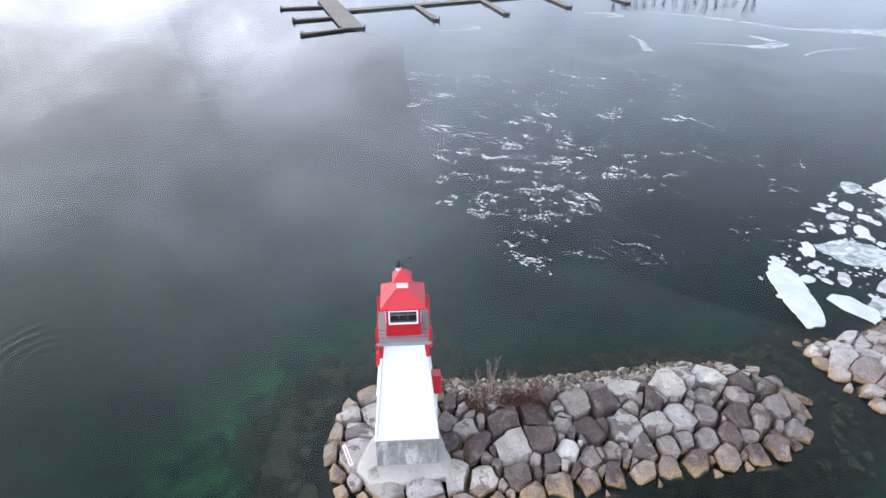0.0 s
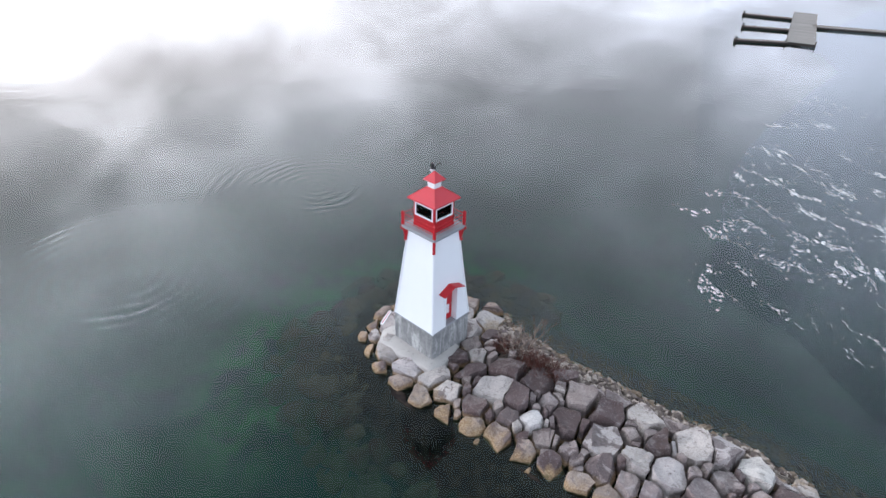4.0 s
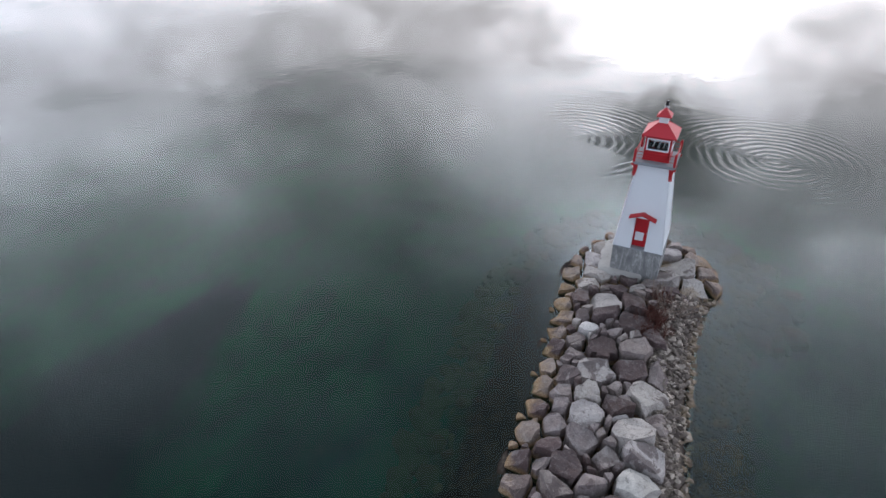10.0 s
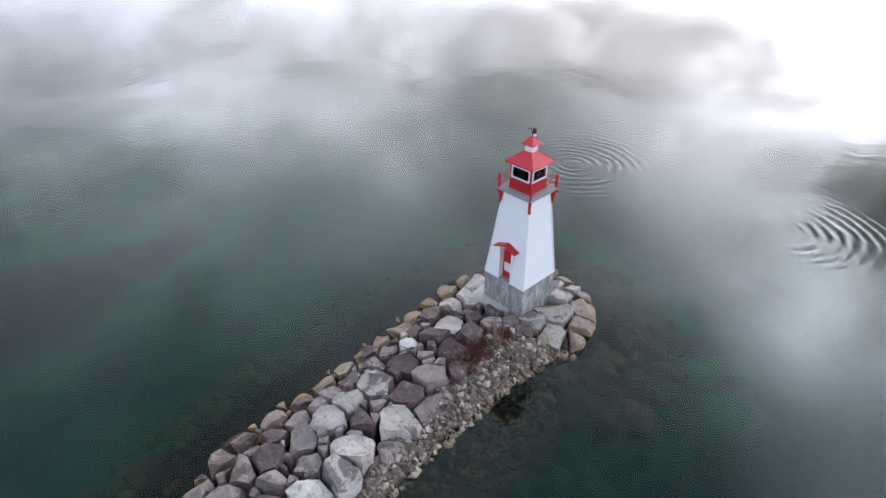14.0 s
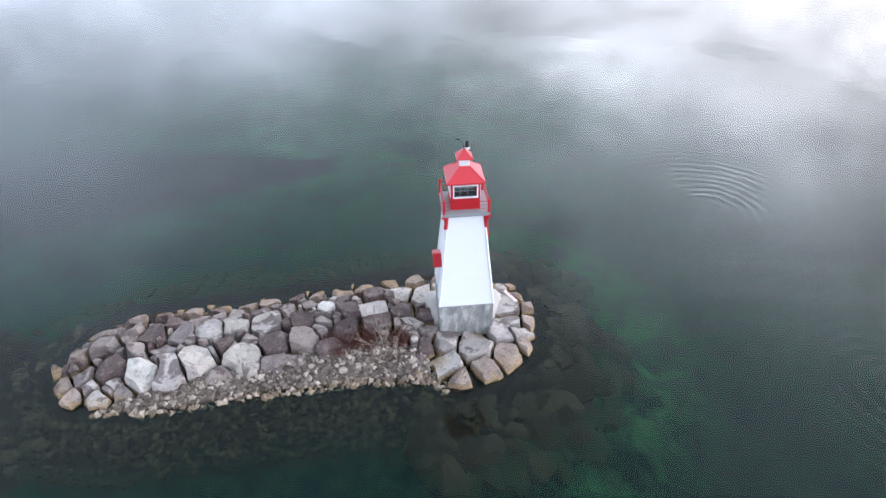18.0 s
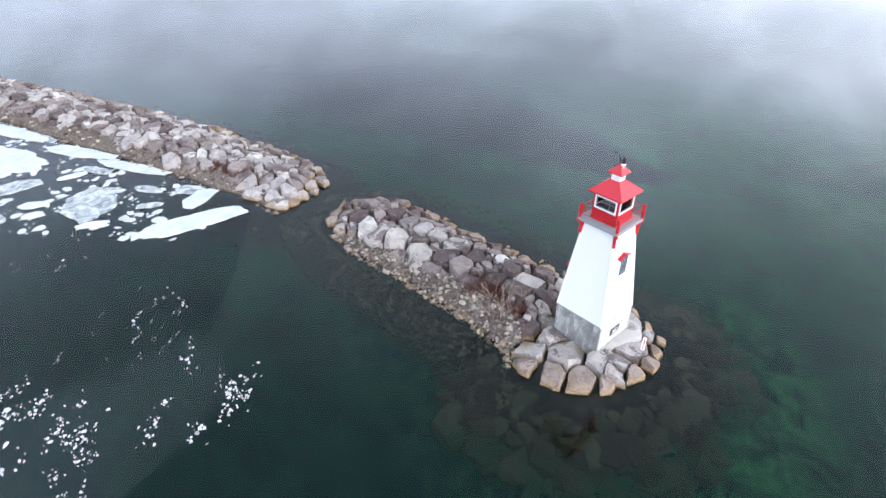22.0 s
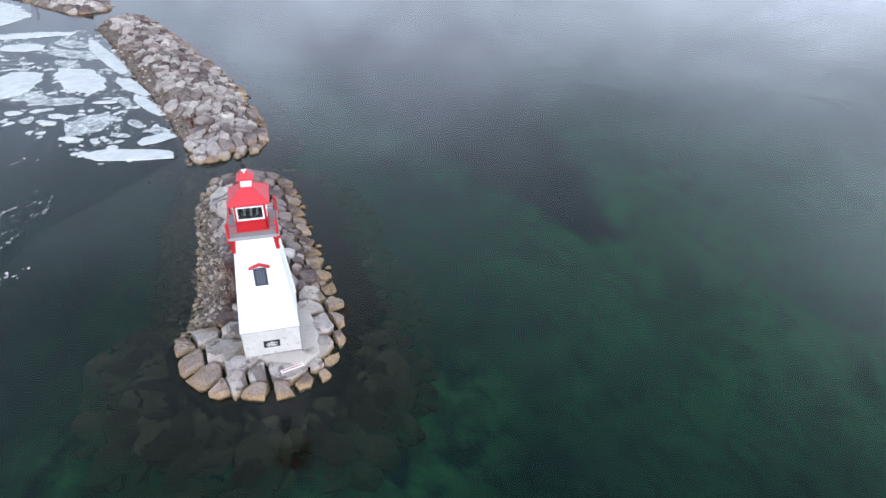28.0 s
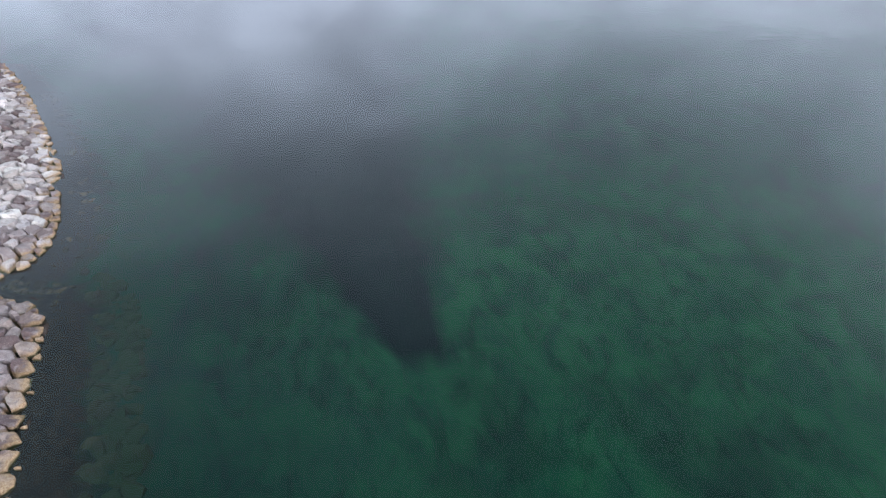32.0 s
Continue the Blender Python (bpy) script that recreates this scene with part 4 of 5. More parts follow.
def half_at(z):
    return HB - 0.01 + (HT - HB) * (z - ZC) / (7.75 - ZC)


def clapboard_wall(turn, gap=0.0, gap_top=0.0):
    """One sloping wall of lapped boards, with an opening of half-width gap up to gap_top."""
    bm = bmesh.new()
    rows = 46
    z0, z1 = ZC + 0.02, 7.78
    for k in range(rows):
        a, b = z0 + (z1 - z0) * k / rows, z0 + (z1 - z0) * (k + 1) / rows
        ha, hb = half_at(a), half_at(b)
        lip = 0.02
        spans = [(-ha, -gap, -hb, -gap), (gap, ha, gap, hb)] if b < gap_top else [(-ha, ha, -hb, hb)]
        for la, ra, lb, rb in spans:
            pts = [(la, -ha - lip, a), (ra, -ha - lip, a), (rb, -hb, b), (lb, -hb, b), (la, -ha + 0.06, a), (ra, -ha + 0.06, a), (rb, -hb + 0.06, b), (lb, -hb + 0.06, b)]
            v = [bm.verts.new(p) for p in pts]
            for q in ((0, 1, 2, 3), (5, 4, 7, 6), (4, 5, 1, 0), (3, 2, 6, 7)):
                bm.faces.new([v[i] for i in q])
    bm.transform(pose(0, 0, 0, 0, 0, turn))
    return bm


for turn in (0, 90, 180, 270):
    tagged(part("clapboard_wall", clapboard_wall(turn, 0.43, 4.42) if turn == 90 else clapboard_wall(turn), WHITE, lighthouse, "white lapped boards"), kind="stuff")
for sx in (-1, 1):
    for sy in (-1, 1):
        bm = bmesh.new()
        bar(bm, (sx * (HB + 0.0), sy * (HB + 0.0), ZC + 0.02), (sx * (half_at(7.78) + 0.01), sy * (half_at(7.78) + 0.01), 7.78), 0.10, 0.10, 4)
        part("corner_board", bm, WHITE, lighthouse)

# gallery
bm = bmesh.new()
for k in range(14):
    box(bm, (-HD + (k + 0.5) * 2 * HD / 14, 0, ZD - 0.03), (2 * HD / 14 - 0.012, 2 * HD, 0.05), None, 0.005)
tagged(part("gallery_deck", bm, GREY, lighthouse, "grey weathered gallery boards"), kind="stuff")
for k in range(4):
    part("deck_beam", box(bmesh.new(), (0, -HD + 0.03, ZD - 0.125), (2 * HD - 0.005 * (k % 2), 0.06, 0.13), pose(0, 0, 0, 0, 0, 90 * k), 0.01), GREY, lighthouse)
part("deck_soffit", box(bmesh.new(), (0, 0, ZD - 0.10), (2 * HD - 0.14, 2 * HD - 0.14, 0.05)), GREY, lighthouse)
for sx in (-1, 1):
    for sy in (-1, 1):
        post = bmesh.new()
        px, py = sx * (HD - 0.07), sy * (HD - 0.07)
        box(post, (px, py, ZD + 0.32), (0.13, 0.13, 0.74), None, 0.012)
        bmesh.ops.create_cone(post, cap_ends=True, segments=4, radius1=0.11, radius2=0.0, depth=0.12, matrix=pose(px, py, ZD + 0.75, 0, 0, 45))
        part("railing_post", post, RED, lighthouse)
        br = bmesh.new()
        h1, h2 = half_at(7.72) + 0.05, half_at(6.95) + 0.06
        bar(br, (sx * h1, sy * h1, 7.78), (sx * h2, sy * h2, 6.98), 0.15, 0.15, 4)
        bar(br, (sx * h1, sy * h1, 7.72), (sx * (HD + 0.02), sy * (HD + 0.02), 7.72), 0.13, 0.13, 4)
        bar(br, (sx * h2, sy * h2, 7.25), (sx * (HD - 0.10), sy * (HD - 0.10), 7.68), 0.09, 0.09, 4)
        part("bracket", br, RED, lighthouse, "red corner bracket")
for k in range(4):
    for zz, w in ((ZD + 0.22, 0.026), (ZD + 0.42, 0.026), (ZD + 0.62, 0.04)):
        bm = bar(bmesh.new(), (-HD + 0.07, -HD + 0.07, zz), (HD - 0.07, -HD + 0.07, zz), w, w, 6)
        bm.transform(pose(0, 0, 0, 0, 0, 90 * k))
        part("rail", bm, RED, lighthouse)

# lantern room
Z1, Z2 = 8.56, 9.28
for k in range(4):
    m = pose(0, 0, 0, 0, 0, 90 * k)
    lower = part("lantern_wall", box(bmesh.new(), (0, -HL + 0.04, (ZD + Z1) / 2), (2 * HL - 0.004 * (k % 2), 0.08, Z1 - ZD), m, 0.006), RED, lighthouse)
    part("base_board", box(bmesh.new(), (0, -HL - 0.015, ZD + 0.07), (2 * HL + 0.03, 0.03, 0.14), m, 0.006), RED, lower)
    part("lintel", box(bmesh.new(), (0, -HL + 0.04, (Z2 + ZE) / 2), (2 * HL - 0.004 * (k % 2), 0.08, ZE - Z2), m, 0.006), RED, lighthouse)
    part("corner_post", box(bmesh.new(), (-HL + 0.05, -HL + 0.05, (Z1 + Z2) / 2), (0.10, 0.10, Z2 - Z1 + 0.01), m, 0.006), RED, lighthouse)
    win = part("lantern_window", box(bmesh.new(), (0, -HL + 0.05, (Z1 + Z2) / 2), (2 * HL - 0.30, 0.008, Z2 - Z1 - 0.12), m), GLASS, lighthouse, "clear lantern glass")
    win.visible_shadow = False
    half = HL - 0.10
    for c, s in (((0, -HL - 0.005, Z1 + 0.03), (2 * half, 0.06, 0.075)), ((0, -HL - 0.005, Z2 - 0.03), (2 * half, 0.06, 0.07)),
                 ((-half + 0.035, -HL - 0.005, (Z1 + Z2) / 2), (0.07, 0.055, Z2 - Z1)), ((half - 0.035, -HL - 0.005, (Z1 + Z2) / 2), (0.07, 0.055, Z2 - Z1))):
        part("window_frame", box(bmesh.new(), c, s, m, 0.006), WHITE, win, "white window frame")
part("lantern_floor", box(bmesh.new(), (0, 0, ZD + 0.32), (2 * HL - 0.18, 2 * HL - 0.18, 0.04)), DARK, lighthouse)
for k in range(4):
    part("lantern_lining", box(bmesh.new(), (0, -HL + 0.0905, (ZD + Z1) / 2 + 0.16), (2 * HL - 0.22, 0.015, Z1 - ZD - 0.34), pose(0, 0, 0, 0, 0, 90 * k)), DARK, lighthouse)
part("lantern_ceiling", box(bmesh.new(), (0, 0, ZE - 0.05), (2 * HL - 0.18, 2 * HL - 0.18, 0.04)), WHITE, lighthouse)
shelf = bmesh.new()
for y in (-0.3, 0.0, 0.3):
    box(shelf, (0, y, 8.72), (1.15, 0.10, 0.03), None, 0.004)
for x in (-0.2, 0.2):
    box(shelf, (x, 0, 8.35), (0.05, 0.05, 0.75), None, 0.004)
    box(shelf, (x, 0.0, 8.95), (0.04, 0.04, 0.42), None, 0.004)
part("lamp_stand", shelf, GREY, lighthouse, "pale metal stand inside the lantern")

# roofs
roof = bmesh.new()
frustum(roof, HE, ZE - 0.05, HE, ZE + 0.01)
frustum(roof, HE, ZE + 0.01, 0.24, 10.09)
part("roof", roof, ROOF_RED, lighthouse, "red pyramid roof with low seams")
for k in range(4):
    ends = [Matrix.Rotation(radians(90 * k), 3, "Z") @ Vector(p) for p in ((HE - 0.01, HE - 0.01, ZE + 0.015), (0.25, 0.25, 10.09))]
    part("roof_hip", bar(bmesh.new(), *ends, 0.045, 0.045, 6), ROOF_RED, lighthouse)
cupola = part("cupola", box(bmesh.new(), (0, 0, 10.25), (0.5, 0.5, 0.5), None, 0.015), WHITE, lighthouse, "white square vent box")
for k in range(4):
    part("cupola_trim", box(bmesh.new(), (0, -0.255, 10.42), (0.52, 0.02, 0.07), pose(0, 0, 0, 0, 0, 90 * k), 0.004), WHITE, cupola)
cap = bmesh.new()
frustum(cap, HQ, ZQ - 0.03, HQ, ZQ + 0.005)
frustum(cap, HQ, ZQ + 0.005, 0.02, ZP)
part("cupola_roof", cap, ROOF_RED, lighthouse, "small red pyramid cap")
bm = bmesh.new()
bmesh.ops.create_uvsphere(bm, u_segments=16, v_segments=10, radius=0.12, matrix=pose(-0.15, 0, 10.93))
bar(bm, (-0.15, 0, 10.7), (-0.15, 0, 10.93), 0.08)
part("beacon_mount", bm, WHITE, lighthouse, "white beacon mount", 40)
bm = bmesh.new()
bar(bm, (-0.15, 0, 11.0), (-0.15, 0, 11.10), 0.24, 0.24, 12)
bar(bm, (-0.15, 0, 11.10), (-0.15, 0, 11.22), 0.17, 0.17, 12)
bar(bm, (-0.15, 0, 11.22), (-0.15, 0, 11.30), 0.23, 0.14, 12)
part("beacon", bm, BLACK, lighthouse, "black beacon lamp", 40)
bm = bmesh.new()
bar(bm, (0.0, 0.02, 10.85), (0.06, 0.02, 11.18), 0.034)
bar(bm, (0.06, 0.02, 11.18), (0.26, 0.02, 11.42), 0.032)
bar(bm, (0.26, 0.02, 11.42), (0.42, 0.02, 11.40), 0.07)
bar(bm, (0.34, -0.08, 11.41), (0.34, 0.12, 11.41), 0.02)
part("wind_vane", bm, BLACK, lighthouse, "thin black wind vane")


def hood(front, y, z_eave, z_peak, half, back, parent, label):
    """A small gabled hood over a door or panel; front and back are the x of its two ends."""
    bm = bmesh.new()
    for s in (-1, 1):
        n = Vector((0, s * (z_peak - z_eave), half)).normalized() * 0.055
        a, b = Vector((front, y, z_peak)), Vector((front, y + s * half, z_eave))
        v = [bm.verts.new(p) for x in (front, back) for p in ((x, a.y, a.z), (x, b.y, b.z), (x, b.y + n.y, b.z + n.z), (x, a.y, a.z + 0.06))]
        for q in ((0, 1, 2, 3), (7, 6, 5, 4), (0, 4, 5, 1), (1, 5, 6, 2), (2, 6, 7, 3), (3, 7, 4, 0)):
            bm.faces.new([v[i] for i in q])
    return part("hood", bm, RED, parent, label)


# doorway on the east face
XF = 1.46
for side in (-1, 1):
    part("door_case", box(bmesh.new(), (1.25, side * 0.45, 3.31), (0.52, 0.04, 2.18), None, 0.006), WHITE, lighthouse, "white door case")
part("door_case", box(bmesh.new(), (1.16, 0, 4.40), (0.44, 0.94, 0.05), None, 0.006), WHITE, lighthouse)
door = part("door", box(bmesh.new(), (1.10, 0, 3.31), (0.05, 0.86, 2.14), None, 0.006), RED, lighthouse, "red wooden door")
for y in (-0.19, 0.19):
    part("door_panel", box(bmesh.new(), (1.13, y, 3.85), (0.015, 0.28, 0.8), None, 0.005), RED, door)
part("notice", box(bmesh.new(), (1.14, -0.06, 2.98), (0.016, 0.52, 0.60), None, 0.003), WHITE, door, "blank white notice board")
part("door_handle", bar(bmesh.new(), (1.15, 0.34, 3.2), (1.15, 0.34, 3.32), 0.03), SILVER, door)
hood(1.72, 0, 4.40, 4.70, 0.80, 0.98, lighthouse, "red gabled door hood")
part("gable_board", box(bmesh.new(), (1.35, 0, 4.50), (0.30, 0.62, 0.14), None, 0.01), WHITE, lighthouse)
part("door_sill", box(bmesh.new(), (1.30, 0, ZC + 0.04), (0.44, 0.86, 0.06), None, 0.01), GREY, lighthouse, "dark grey door sill")

# panel on the west face
XW = -1.20
solar = part("solar_panel", box(bmesh.new(), (XW - 0.02, 0, 5.48), (0.05, 0.66, 1.06), None, 0.006), PANEL, lighthouse, "dark blue gridded solar panel")
for k in range(5):
    part("grid_line", box(bmesh.new(), (XW - 0.047, -0.32 + 0.16 * k, 5.48), (0.006, 0.012, 1.04)), SILVER, solar)
for k in range(9):
    part("grid_line", box(bmesh.new(), (XW - 0.0475, 0, 4.97 + 0.1275 * k), (0.006, 0.64, 0.010)), SILVER, solar)
for s in (-1, 1):
    part("cheek", box(bmesh.new(), (XW + 0.08, s * 0.36, 5.48), (0.26, 0.05, 1.10), None, 0.005), WHITE, lighthouse)
hood(XW - 0.12, 0, 6.02, 6.22, 0.50, -0.95, lighthouse, "red gabled hood over the panel")


# ---- ice ----
def flat_slab(name, outline, z, thick, material, parent=None, bevel=0.0):
    """A plate of ice with its top at z + thick."""
    bm = bmesh.new()
    top = [bm.verts.new((x, y, z + thick)) for x, y in outline]
    low = [bm.verts.new((x, y, z)) for x, y in outline]
    bm.faces.new(top)
    bm.faces.new(low[::-1])
    n = len(outline)
    for k in range(n):
        bm.faces.new((low[k], low[(k + 1) % n], top[(k + 1) % n], top[k]))
    ob = new(name, mesh_of(bm, name, material))
    ob.parent = parent
    return ob


SHEET_EDGE = [(-9, 107.1), (-4, 101.9), (1, 91.5), (1, 79), (1.3, 66.6), (1.6, 57.2), (2.3, 47.8), (3.2, 40.6), (4.6, 34.3), (6.1, 29.6), (7.2, 26.4), (8, 22.9), (8.9, 20.3), (10.7, 17.5), (13, 17.1),
              (15.6, 16.6), (20, 12.8), (25, 9.4), (27.62, 7.3), (45.25, 12.34), (63.35, 18.42), (77.65, 24.02), (86.23, 29.25), (93.85, 36.85), (107.19, 46.35), (134.83, 65.35), (220.6, 113.8), (220.6, 151.8), (-9, 166.4)]
ice_r = random.Random(5)
edge = []
for (ax, ay), (bx, by) in zip(SHEET_EDGE[:-3], SHEET_EDGE[1:-2]):
    steps = max(1, int(math.hypot(bx - ax, by - ay) / 0.9))
    for k in range(steps):
        f = k / steps
        w = 0.28 if by < 90 and bx < 26 else 0.0
        edge.append((ax + f * (bx - ax) + w * noise.noise((ax + f * 9, ay * 1.3 + f * 7, 2.0)), ay + f * (by - ay) + w * noise.noise((ax * 1.1 + f * 5, ay + f * 6, 8.0))))
edge += SHEET_EDGE[-3:]
bm = bmesh.new()
face = bm.faces.new([bm.verts.new((x, y, 0.010)) for x, y in edge])
me = mesh_of(bm, "ice_sheet", ICE)
if me.polygons[0].normal.z < 0:
    me.flip_normals()
tagged(new("ice_sheet", me), "thin clear grey ice skin over the harbour water", "ice sheet", kind="structure")


def floe(x, y, length, width, angle, material, label, thick=0.09, corners=7):
    """A drifting plate with a broken outline."""
    seed = ice_r.uniform(0, 99)
    ca, sa = math.cos(radians(angle)), math.sin(radians(angle))
    pts, base = [], []
    for k in range(corners):
        a = 6.2832 * (k + ice_r.uniform(-0.25, 0.25)) / corners
        s = (abs(math.cos(a)) ** 2.6 + abs(math.sin(a)) ** 2.6) ** (-1 / 2.6) * ice_r.uniform(0.88, 1.08)
        base.append((s * math.cos(a), s * math.sin(a)))
    for (ax, ay), (bx, by) in zip(base, base[1:] + base[:1]):
        n = max(2, int(math.hypot((bx - ax) * length, (by - ay) * width) / 0.5))
        for k in range(n):
            f = k / n
            u, v = (ax + f * (bx - ax)) * length / 2, (ay + f * (by - ay)) * width / 2
            w = 1 + 0.12 * noise.noise((u * 0.9 + seed, v * 0.9, 0)) + 0.07 * noise.noise((u * 3 + seed, v * 3, 4))
            pts.append((u * w * ca - v * w * sa, u * w * sa + v * w * ca))
    ob = flat_slab("ice_floe", pts, 0.0, thick, material)
    ob.location = (x, y, 0.006 + 0.03 * ice_r.random())
    return tagged(ob, label, "ice floe", "drifting ice floes")


WHITE_FLOE, GREY_FLOE = "white snow-covered ice floe on dark water", "grey translucent ice floe on dark water"
for row in ((28.48, 12.34, 8.4, 2.5, 78), (51.16, 28.11, 10.5, 6.2, 12), (51.92, 21.08, 12.0, 5.0, 28), (73.46, 34.95, 17, 3.0, 96), (67.17, 31.53, 6.0, 4.0, 80), (93.37, 46.82, 30, 13, 40), (83.84, 38.27, 10, 3.6, 160),
            (60.97, 19.94, 20, 2.0, 24), (48.11, 14.91, 8.4, 2.0, 30), (41.25, 12.15, 8.0, 1.5, 28), (31.72, 10.25, 3.8, 2.0, -58), (43.15, 16.8, 2.6, 0.9, 85), (39.72, 20.7, 2.2, 1.3, 60), (37.81, 21.08, 1.9, 1.1, 75),
            (33.24, 18.04, 2.4, 0.9, 70), (32.48, 15.85, 1.0, 0.7, 30), (41.44, 25.26, 1.8, 1.2, 70)):
    floe(*row, FLOE, WHITE_FLOE)
for row in ((36.96, 17.19, 6.2, 4.2, -18), (44.3, 21.65, 6.0, 2.4, 82), (46.68, 25.45, 6.5, 2.4, 60), (44.68, 29.25, 3.4, 2.0, 50), (33.62, 10.16, 3.0, 1.6, 35), (36.19, 12.72, 3.2, 1.2, 35), (62.88, 24.02, 9, 3.2, 60),
            (55.73, 17.28, 7, 2.0, 25), (68.12, 25.64, 6, 3, 50), (38.96, 23.36, 1.8, 1.2, 20), (42.87, 14.81, 3.0, 1.2, 30), (33.34, 13.67, 2.4, 1.0, 60), (58.59, 24.02, 5, 2.0, 40), (53.83, 31.62, 4, 1.4, 60)):
    floe(*row, SLUSH, GREY_FLOE, 0.05)


def fragments(name, spots, material, label, stretch):
    """Small flat scraps of ice in one mesh: x, y, size, angle."""
    vs, fs = [], []
    r = random.Random(len(spots))
    for x, y, s, a in spots:
        n = r.randint(5, 8)
        b = len(vs)
        ca, sa = math.cos(a), math.sin(a)
        w = r.uniform(*stretch)
        ring = []
        for k in range(n):
            q = s * r.uniform(0.5, 1.0)
            u, v = q * math.cos(6.2832 * k / n), q * w * math.sin(6.2832 * k / n)
            ring.append((x + u * ca - v * sa, y + u * sa + v * ca))
        vs += [(px, py, 0.012) for px, py in ring] + [(x + (px - x) * 0.8, y + (py - y) * 0.8, 0.045) for px, py in ring]
        fs.append(tuple(range(b + n, b + 2 * n)))
        fs += [(b + k, b + (k + 1) % n, b + n + (k + 1) % n, b + n + k) for k in range(n)]
    me = bpy.data.meshes.new(name)
    me.from_pydata(vs, [], fs)
    me.materials.append(material)
    return tagged(new(name, me), label, "ice", kind="stuff")


# brash among the floes
brash = []
while len(brash) < 900:
    x, y = ice_r.uniform(27, 76), ice_r.uniform(8, 40)
    along = np.interp(x, [27, 46, 65, 80], [8.4, 13.2, 19.8, 25.5])
    if y < along or y > along + 17 + 3 * noise.noise((x * 0.2, 1, 0)) or noise.noise((x * 0.22, y * 0.22, 5)) < -0.18 or y > 16.5 + 0.9 * (x - 29):
        continue
    brash.append((x, y, 0.12 + 0.75 * ice_r.random() ** 3, ice_r.uniform(0, 6.28)))
fragments("brash_ice", brash, FLOE, "small white broken ice between the floes", (0.5, 0.95))
# white scraps frozen into the thin sheet: the thickest drifts, then scattered ones along the open edge
DRIFTS = ((4.3, 38.1), (6.7, 29.1), (11.3, 35.5), (19, 42.3), (14.6, 31.8), (12.5, 42.6), (5.9, 61.4), (16.7, 26.8), (9.0, 20.3), (10.8, 17.8), (14.6, 17.9), (28.3, 38.5), (23.2, 34.9), (8.9, 45.5),
          (18.2, 29.1), (16.1, 44.3), (7, 40.3), (19.3, 52.3), (27.8, 51.9), (35.5, 50.4), (13.3, 24.7), (12.4, 29.4), (7.2, 26.7), (2.4, 57.7), (15.4, 51.3), (5, 48.1), (25.8, 37.8), (12.1, 24.3),
          (13.4, 30.3), (15.3, 26), (6, 28.2), (6.6, 26), (21.2, 33.1), (17, 28.5), (11.2, 22.3), (5.2, 33.5), (9.6, 33), (20.5, 39.5), (16.5, 37), (10.5, 38.8))


def drift(x, y, size, count):
    """A ragged streak of flakes, drawn out along the wind."""
    a0 = 2.62 + ice_r.uniform(-0.45, 0.45)
    out = []
    for _ in range(count):
        u, v = ice_r.gauss(0, 1.15 * size), ice_r.gauss(0, 0.42 * size)
        v += 0.25 * size * math.sin(3.1 * u / size + x)
        out.append((x + u * math.cos(a0) - v * math.sin(a0), y + u * math.sin(a0) + v * math.cos(a0), size * (1.0 if y < 27 else 1.4) * ice_r.uniform(0.07, 0.36), a0 + ice_r.uniform(-0.6, 0.6)))
    return out


scraps = []
for x, y in DRIFTS:
    for _ in range(ice_r.randint(2, 4)):
        scraps += drift(x + ice_r.gauss(0, 0.9), y + ice_r.gauss(0, 0.6), ice_r.uniform(0.30, 0.62), ice_r.randint(9, 20))
tries = 0
while tries < 1500:
    tries += 1
    x, y = ice_r.uniform(1.2, 46), ice_r.uniform(15.5, 74)
    left = np.interp(y, [15, 17.4, 20.3, 22.9, 26.4, 29.6, 34.3, 40.5, 47.8, 66.5, 79], [14, 10.7, 8.9, 8.0, 7.2, 6.1, 4.6, 3.2, 2.3, 1.3, 1.0])
    d = x - left
    if d < 0.3 or (x > 22 and y < 18) or noise.noise((x * 0.16 + 4, y * 0.12, 9)) < -0.05 or ice_r.random() > 0.10 + 0.7 * math.exp(-d / 18.0):
        continue
    scraps += drift(x, y, 0.16 + 0.40 * ice_r.random() ** 2, ice_r.randint(3, 8))
fragments("frozen_scraps", scraps[::4], SLUSH, "thin grey scraps of slush frozen into the ice skin", (0.35, 0.95))
fragments("frozen_scraps", [q for k, q in enumerate(scraps) if k % 4], FLOE, "thin white scraps of slush frozen into the ice skin", (0.35, 0.95))


